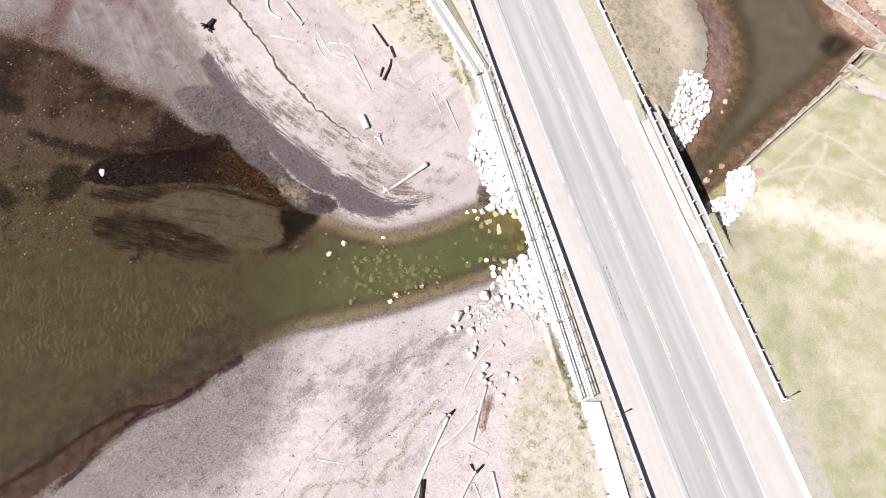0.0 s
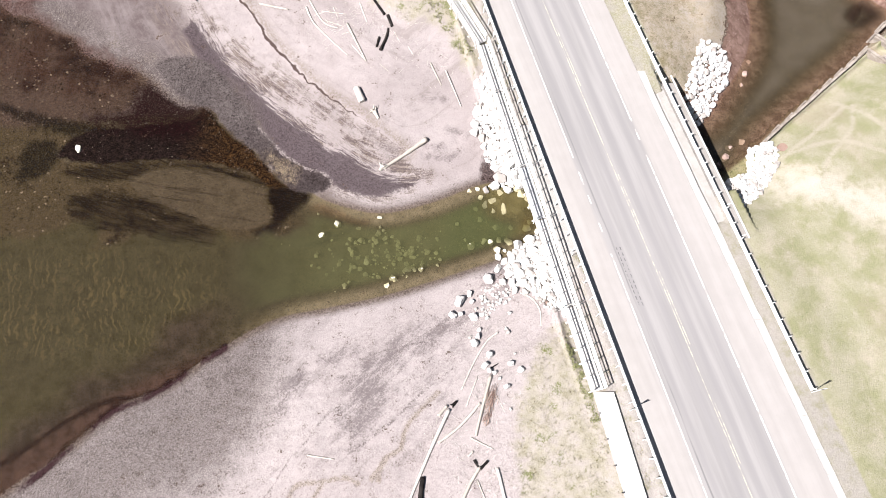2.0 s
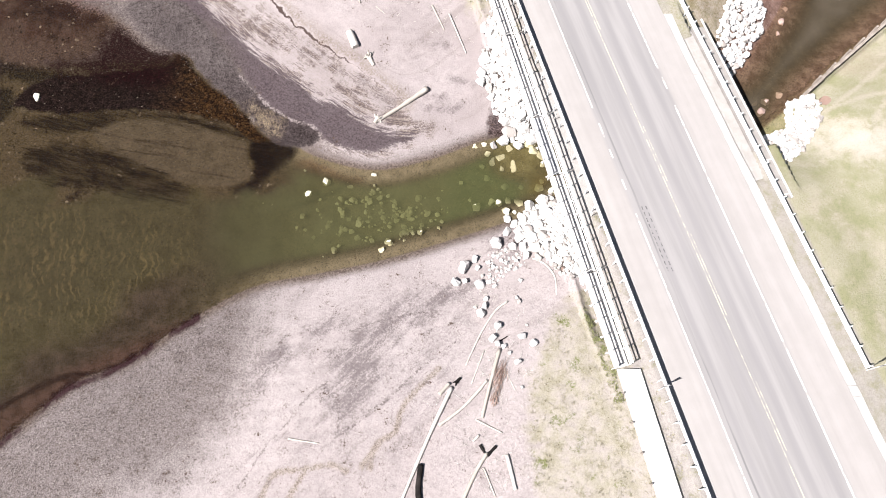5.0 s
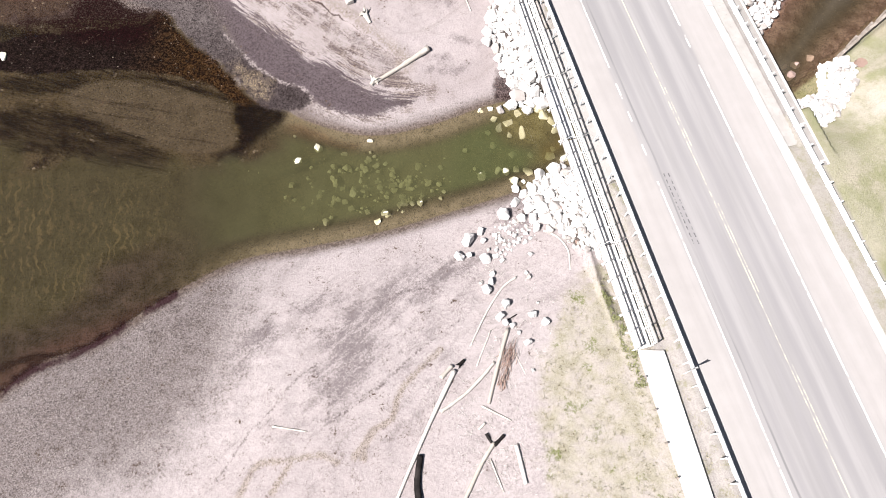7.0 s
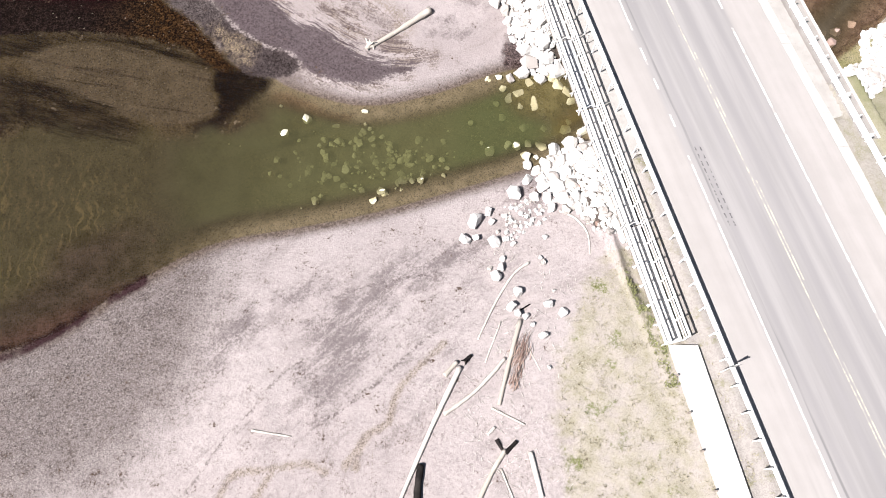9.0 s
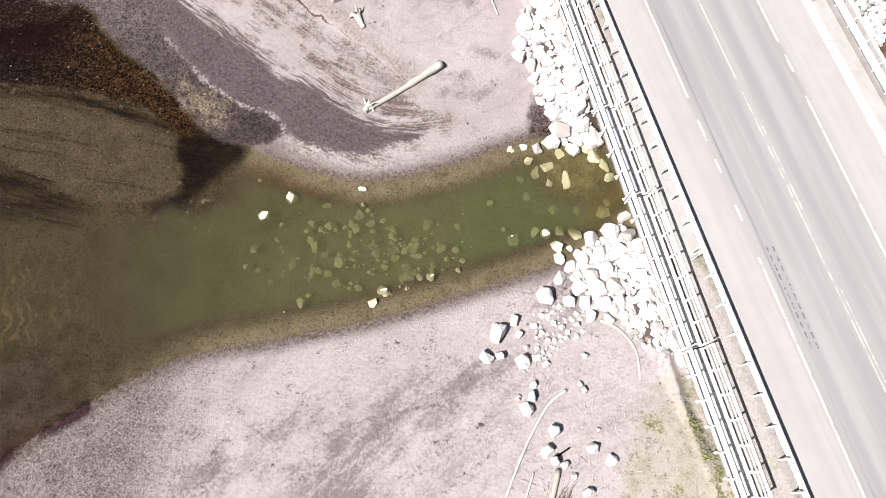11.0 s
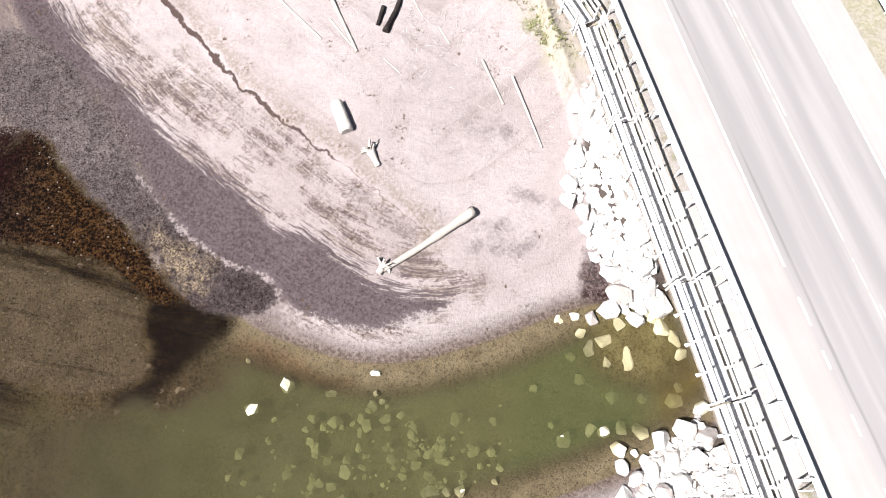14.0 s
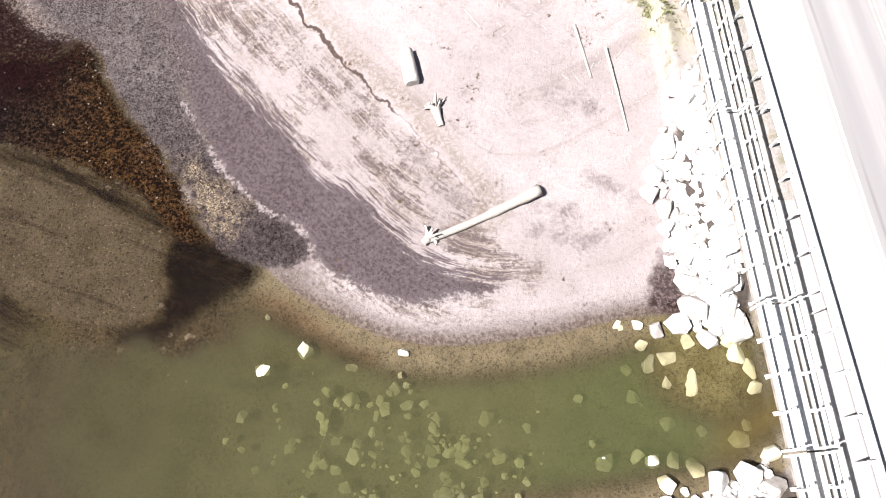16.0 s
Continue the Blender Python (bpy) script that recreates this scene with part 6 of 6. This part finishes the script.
def bed_stones():
    """The small stones of the river bed, as one mesh."""
    rnd = random.Random(43)
    bm = bmesh.new()
    for k in range(125):
        x, y = rnd.gauss(-6.5, 4.6), rnd.gauss(25.0, 1.9)
        if ground_z(x, y) < -0.25:
            s = 0.16 + 0.62 * rnd.random() ** 1.8
            top = rnd.uniform(-0.4, -0.12)
            n = len(bm.verts)
            bm.from_mesh(rnd.choice(SHAPES["dimmed"]))
            bm.verts.ensure_lookup_table()
            bmesh.ops.transform(bm, matrix=pose(x, y, top - 0.4 * s, rnd.uniform(-20, 20), rnd.uniform(-20, 20), rnd.uniform(0, 360)) @ Matrix.Diagonal((s * 1.15, s * 0.9, s, 1)), verts=bm.verts[n:])
    tagged(part("river_bed_stones", bm, BED_STONE), "small pale stones scattered over the river bed", "stones", kind="stuff")


bed_stones()


# ---- driftwood ----
def log(points, r0, r1, label, mat=None, seed=0, name="driftwood_log", lift=0.55, roots=0):
    rnd = random.Random(seed)
    pts = smooth_line(points, 6)
    n = len(pts)
    mid = pts[n // 2]
    t = thing(name, mid[0], mid[1], ground_z(*mid), label, "driftwood", "driftwood on the beach")
    rad = [r0 + (r1 - r0) * i / (n - 1) for i in range(n)]
    co = [Vector((x, y, ground_z(x, y) + lift * r)) - t.location for (x, y), r in zip(pts, rad)]
    part("trunk", tube(bmesh.new(), co, [r * rnd.uniform(0.88, 1.1) for r in rad], 14, 0.05, seed), mat or DRIFTWOOD, t)
    if roots:
        d = (co[0] - co[1]).normalized()
        for k in range(roots):
            a = 2 * math.pi * k / roots + rnd.uniform(-0.3, 0.3)
            out = Vector((-d.y, d.x, 0)) * math.cos(a) + Vector((0, 0, 1)) * math.sin(a) * 0.9
            p0 = co[0] - d * r0 * 0.3
            p1 = p0 + d * r0 * rnd.uniform(0.7, 1.2) + out * r0 * rnd.uniform(0.7, 1.1)
            p2 = p1 + d * r0 * rnd.uniform(0.1, 0.9) + out * r0 * rnd.uniform(0.5, 1.0) + Vector((rnd.uniform(-0.1, 0.1), rnd.uniform(-0.1, 0.1), rnd.uniform(-0.1, 0.1)))
            p3 = p2 + d * r0 * rnd.uniform(-0.3, 0.6) + out * r0 * rnd.uniform(0.3, 0.9) + Vector((rnd.uniform(-0.12, 0.12), rnd.uniform(-0.12, 0.12), rnd.uniform(-0.12, 0.08)))
            for p in (p1, p2, p3):
                p.z = max(p.z, 0.02)
            part("root", tube(bmesh.new(), [p0, p1, p2, p3], [r0 * 0.55, r0 * 0.36, r0 * 0.22, r0 * 0.08], 8, 0.22, seed + k), mat or DRIFTWOOD, t)
    return t


PALE, BARK = "bleached driftwood log lying on the sand", "blackened driftwood log lying on the sand"
log([(-7.3, 35.5), (-4.5, 37.4), (-1.9, 39.4)], 0.14, 0.32, "long bleached tree trunk tapering to its roots", seed=3, roots=0)
log([(-7.2, 35.7), (-7.4, 35.4)], 0.24, 0.2, "gnarled root end of a bleached tree trunk", seed=4, name="root_crown", roots=13)
log([(-10.5, 45.9), (-9.7, 44.0)], 0.38, 0.42, "short thick sawn log, bleached pale", seed=5)
log([(-8.2, 42.8), (-7.7, 41.9)], 0.26, 0.16, "upturned bleached stump with spreading roots", seed=6, name="stump", roots=15)
log([(-31.9, 59.5), (-31.3, 60.5)], 0.42, 0.3, "dark stump with spreading roots on the sand", DARK_WOOD, seed=7, name="stump", roots=13)
log([(-1.5, 49.4), (-0.1, 46.4)], 0.09, 0.07, PALE, seed=8)
log([(0.4, 48.3), (1.4, 45.9), (2.3, 43.7)], 0.09, 0.05, PALE, seed=9, lift=2.0)
log([(-6.8, 54.1), (-7.0, 52.9), (-7.7, 51.0)], 0.13, 0.2, BARK, DARK_WOOD, seed=10)
log([(-7.9, 52.9), (-8.2, 51.5)], 0.15, 0.12, BARK, DARK_WOOD, seed=11)
log([(-12.0, 54.9), (-9.4, 49.5)], 0.14, 0.1, PALE, seed=12)
log([(-17.3, 57.4), (-15.9, 54.7), (-11.7, 50.4)], 0.12, 0.06, PALE, seed=13)
log([(-16.9, 58.3), (-15.0, 55.2), (-13.1, 54.3)], 0.1, 0.06, PALE, seed=14)
log([(-9.4, 59.1), (-8.5, 57.7), (-7.3, 55.9)], 0.12, 0.16, BARK, DARK_WOOD, seed=15)
log([(-6.9, 55.8), (-6.3, 54.3)], 0.2, 0.18, BARK, DARK_WOOD, seed=16)
log([(-24.2, 63.8), (-23.8, 61.8), (-22.0, 60.4)], 0.2, 0.14, "bleached driftwood log, curved like a hook", seed=17)
log([(-21.6, 63.1), (-19.0, 59.5)], 0.2, 0.22, PALE, seed=18)
log([(-23.3, 58.0), (-19.6, 57.1)], 0.13, 0.1, PALE, seed=19)
log([(-19.3, 59.7), (-18.5, 60.5)], 0.1, 0.1, PALE, seed=20)
STICK = "thin bleached branch in the tangle of driftwood on the sand"
for k, (a, b, r) in enumerate((((-15.3, 56.8), (-12.2, 56.3), 0.07), ((-14.7, 55.4), (-12.4, 54.5), 0.06), ((-11.3, 51.9), (-9.7, 49.9), 0.06), ((-10.5, 57.8), (-9.5, 55.1), 0.08), ((-6.1, 53.7), (-5.3, 52.2), 0.05), ((-7.7, 49.1), (-6.6, 48.1), 0.05), ((-13.9, 57.4), (-13.2, 55.8), 0.05), ((-12.6, 53.4), (-11.2, 53.9), 0.05), ((-4.3, 51.6), (-3.6, 50.4), 0.05), ((-16.2, 56.2), (-14.2, 56.9), 0.05))):
    log([a, b], r, r * 0.6, STICK, seed=80 + k, lift=0.5)
log([(-3.7, -3.1), (-2.0, 1.0), (-0.7, 4.0), (0.8, 7.2)], 0.11, 0.2, "very long thin bleached log lying on the sand", seed=21)
log([(1.2, 7.7), (1.6, 8.1)], 0.17, 0.12, "dark broken root end on the sand", DARK_WOOD, seed=22, name="root_crown", roots=5)
log([(-0.3, 6.6), (0.6, 7.6)], 0.17, 0.17, PALE, seed=23)
log([(-0.3, 3.9), (1.6, 5.3), (3.0, 6.7), (4.0, 7.9)], 0.15, 0.12, PALE, seed=24)
log([(3.5, 4.6), (4.3, 7.7), (5.2, 10.8)], 0.13, 0.18, PALE, seed=25)
log([(2.6, 7.6), (3.8, 10.7)], 0.06, 0.05, PALE, seed=26)
log([(2.1, 9.3), (3.5, 12.3), (4.9, 14.6), (6.1, 15.6)], 0.06, 0.11, "long bowed thin bleached branch on the sand", seed=27)
log([(4.9, 11.4), (6.0, 12.1)], 0.07, 0.05, "broken dark branch on the sand", DARK_WOOD, seed=28)
log([(3.0, 4.4), (5.3, 3.3)], 0.09, 0.06, PALE, seed=29)
log([(2.7, 2.6), (3.2, 3.1)], 0.12, 0.12, PALE, seed=30)
log([(3.3, 2.3), (3.7, 1.6)], 0.16, 0.1, BARK, DARK_WOOD, seed=31)
log([(1.3, -3.3), (2.9, -0.0), (3.9, 1.6)], 0.16, 0.15, PALE, seed=32)
log([(3.9, 1.4), (4.7, 2.2)], 0.16, 0.12, BARK, DARK_WOOD, seed=33)
log([(5.6, 1.5), (6.3, -1.4)], 0.17, 0.15, PALE, seed=34)
log([(-1.8, 0.6), (-2.0, -1.5), (-1.7, -3.7)], 0.22, 0.26, BARK, DARK_WOOD, seed=35)
log([(3.6, 0.4), (4.6, -2.0)], 0.06, 0.05, PALE, seed=36)
log([(5.6, 8.9), (6.5, 7.0)], 0.05, 0.04, PALE, seed=37)
log([(-13.5, 2.7), (-10.7, 2.3)], 0.09, 0.05, PALE, seed=38)
log([(8.8, 20.3), (10.0, 19.6), (10.8, 18.2), (10.8, 16.3)], 0.09, 0.06, "bowed bleached branch beside the boulders", seed=39)


# ---- timber river walls by the lawn ----
def timber_wall(points, low, high, label):
    a, b = Vector((*points[0], 0)), Vector((*points[1], 0))
    w = thing("retaining_wall", a.x, a.y, low, label, "retaining wall", "timber walls of the sluice")
    inv = Matrix.Translation(-w.location)
    n = max(1, round((b - a).length / 2.4))
    u = (b - a).normalized()
    side = Vector((u.y, -u.x, 0))
    rw = random.Random(int(a.x * 10))
    for k in range(n):
        p, q = a + (b - a) * (k / n), a + (b - a) * ((k + 1) / n)
        for j in range(int((high - low) / 0.3)):
            z = low + 0.15 + 0.3 * j
            sh = side * rw.uniform(-0.05, 0.05)
            ob = part("timber", beam_between((p.x + sh.x, p.y + sh.y, z), (q.x + sh.x, q.y + sh.y, z), 0.3, 0.28, 0.02), GREY_TIMBER)
            ob.parent, ob.matrix_parent_inverse = w, inv
        s = side * 0.28
        ob = part("pile", rod(bmesh.new(), (p.x + s.x, p.y + s.y, low - 0.5), (p.x + s.x, p.y + s.y, high + rw.uniform(0.0, 0.25)), 0.14), GREY_TIMBER)
        ob.parent, ob.matrix_parent_inverse = w, inv
    return w


PALE_WALL = "weathered timber retaining wall along the water"
timber_wall([(53.5, 52.2), (39.0, 39.5)], -1.0, 1.7, PALE_WALL)
timber_wall([(58.2, 47.9), (53.5, 52.2)], -1.0, 1.7, PALE_WALL)
timber_wall([(57.6, 56.9), (54.9, 54.5)], -1.0, 1.7, PALE_WALL)
timber_wall([(54.9, 54.5), (59.8, 50.2)], -1.0, 1.7, PALE_WALL)
timber_wall([(62.4, 55.4), (57.6, 56.9)], -1.0, 1.7, PALE_WALL)
timber_wall([(62.4, 56.5), (52.6, 67.8)], -1.0, 2.2, "broad weathered timber wall across the water")
stump_r = thing("tree_stump", 40.98, 38.6, ground_z(40.98, 38.6), "round reddish sawn stump flush in the bare earth", "tree stump")
part("stump_top", rod(bmesh.new(), (0, 0, -0.2), (0, 0, 0.22), 0.62, 16, 0.55), per_thing("sawn_red_wood", (0.115, 0.070, 0.055), (0.215, 0.150, 0.125), 2.2), stump_r)


# ---- litter, twigs and tufts ----
def twigs():
    rnd = random.Random(61)
    bm = bmesh.new()
    beds = ((-13.2, 54.8, 2.2, 1.7, 150), (-7.0, 55.2, 1.8, 2.3, 90), (-4.4, 50.6, 3.0, 1.6, 45), (-8.5, 57.0, 2.0, 1.2, 70), (0.7, 47.0, 1.6, 1.8, 22), (4.6, 8.3, 0.7, 1.8, 150), (4.5, 0.6, 1.6, 2.2, 140), (1.8, 4.1, 1.4, 1.2, 60), (6.8, 10.7, 1.6, 2.6, 70), (4.5, 16.8, 0.7, 1.0, 40), (-20.3, 60.9, 2.5, 1.5, 50))
    for cx, cy, sx, sy, n in beds:
        for _ in range(n):
            x, y = rnd.gauss(cx, sx), rnd.gauss(cy, sy)
            z = ground_z(x, y)
            a, l = rnd.uniform(0, math.pi), rnd.uniform(0.2, 1.1) * rnd.random() + 0.15
            d = Vector((math.cos(a), math.sin(a), rnd.uniform(-0.05, 0.12))) * l
            p = Vector((x, y, z + 0.03))
            tube(bm, [p, p + d * 0.5 + Vector((rnd.uniform(-0.05, 0.05), rnd.uniform(-0.05, 0.05), 0.02)), p + d], [0.012, 0.010, 0.005], 5, 0.1, rnd.random())
    tagged(part("twigs", bm, DRIFTWOOD), "bleached twigs and splinters strewn over the sand", "twigs", kind="stuff")


def tuft_mesh(name, rings, count, seed, material, label, tall):
    """Grass tufts: a few bent blades each."""
    rnd = random.Random(seed)
    verts, faces = [], []
    for ring, share in rings:
        ring = np.array(ring, float)
        (x0, y0), (x1, y1) = ring.min(0), ring.max(0)
        xs = np.array([rnd.uniform(x0, x1) for _ in range(int(count * share))])
        ys = np.array([rnd.uniform(max(y0, -6), min(y1, 70)) for _ in range(int(count * share))])
        clump = soft_noise(xs, ys, 2.4, seed) + 0.6 * soft_noise(xs, ys, 0.9, seed + 1)
        ok = inside(xs, ys, ring) & (clump > 0.1)
        zs = land(xs, ys)[0]
        for x, y, z in zip(xs[ok], ys[ok], zs[ok]):
            for _ in range(4):
                a, h, w = rnd.uniform(0, 6.283), tall * rnd.uniform(0.5, 1.2), rnd.uniform(0.012, 0.028)
                lean = h * rnd.uniform(0.4, 1.1)
                bx, by = x + rnd.gauss(0, 0.05), y + rnd.gauss(0, 0.05)
                c, s = math.cos(a), math.sin(a)
                i = len(verts)
                verts += [(bx - s * w, by + c * w, z - 0.02), (bx + s * w, by - c * w, z - 0.02), (bx + c * lean * 0.5 + s * w, by + s * lean * 0.5 - c * w, z + h * 0.75), (bx + c * lean * 0.5 - s * w, by + s * lean * 0.5 + c * w, z + h * 0.75), (bx + c * lean, by + s * lean, z + h)]
                faces += [(i, i + 1, i + 2, i + 3), (i + 3, i + 2, i + 4)]
    me = bpy.data.meshes.new(name)
    me.from_pydata(verts, [], faces)
    me.materials.append(material)
    tagged(new(name, me), label, "grass", kind="stuff")


def grass_material(name, a, b):
    m = Nodes(name)
    rnd = m.nt.nodes.new("ShaderNodeNewGeometry").outputs["Random Per Island"]
    return m.done(m.mix(a, b, rnd), 0.8)


def brush_pile():
    """A heap of reddish branches beside a log."""
    rnd = random.Random(67)
    bm = bmesh.new()
    red = speckled("reddish_branches", (0.17, 0.105, 0.085), (0.32, 0.235, 0.20), 2.0)
    for k in range(60):
        s = rnd.random()
        x, y = 4.55 + 0.75 * s + rnd.gauss(0, 0.3), 6.1 + 3.2 * s
        a, l = radians(rnd.gauss(72, 16)), rnd.uniform(0.7, 1.9)
        d = Vector((math.cos(a), math.sin(a), rnd.uniform(-0.05, 0.15))) * l
        p = Vector((x, y, ground_z(x, y) + rnd.uniform(0.02, 0.3))) - d * 0.5
        tube(bm, [p, p + d * 0.5 + Vector((rnd.uniform(-0.09, 0.09), 0, 0.05)), p + d], [0.028, 0.02, 0.008], 5, 0.1, k)
    tagged(part("brush_pile", bm, red), "tangled heap of reddish dead branches beside a log", "branches", kind="stuff")


brush_pile()
twigs()
STRAW = grass_material("straw_grass", (0.27, 0.24, 0.185), (0.20, 0.19, 0.125))
LUSH = grass_material("green_grass", (0.125, 0.140, 0.055), (0.205, 0.200, 0.105))
tuft_mesh("dry_grass", ((GRASS_N, 1.0), (GRASS_S, 1.2)), 7000, 71, STRAW, "dry straw-coloured grass tufts on sandy ground", 0.11)
WALK_EDGE_S = [(at(WALK_OUT, 16) - 0.9, 16), (at(WALK_OUT, 16) - 0.1, 16), (at(WALK_OUT, 6) - 0.1, 6), (at(WALK_OUT, 6) - 1.1, 6)]
WALK_EDGE_N = [(3.4, 48.9), (4.2, 50.0), (-3.8, 63.6), (-6.0, 62.0), (0.1, 53.7)]
tuft_mesh("green_grass", ((WALK_EDGE_S, 1.0), (WALK_EDGE_N, 2.0)), 2500, 73, LUSH, "fresh green grass growing along the walkway", 0.2)
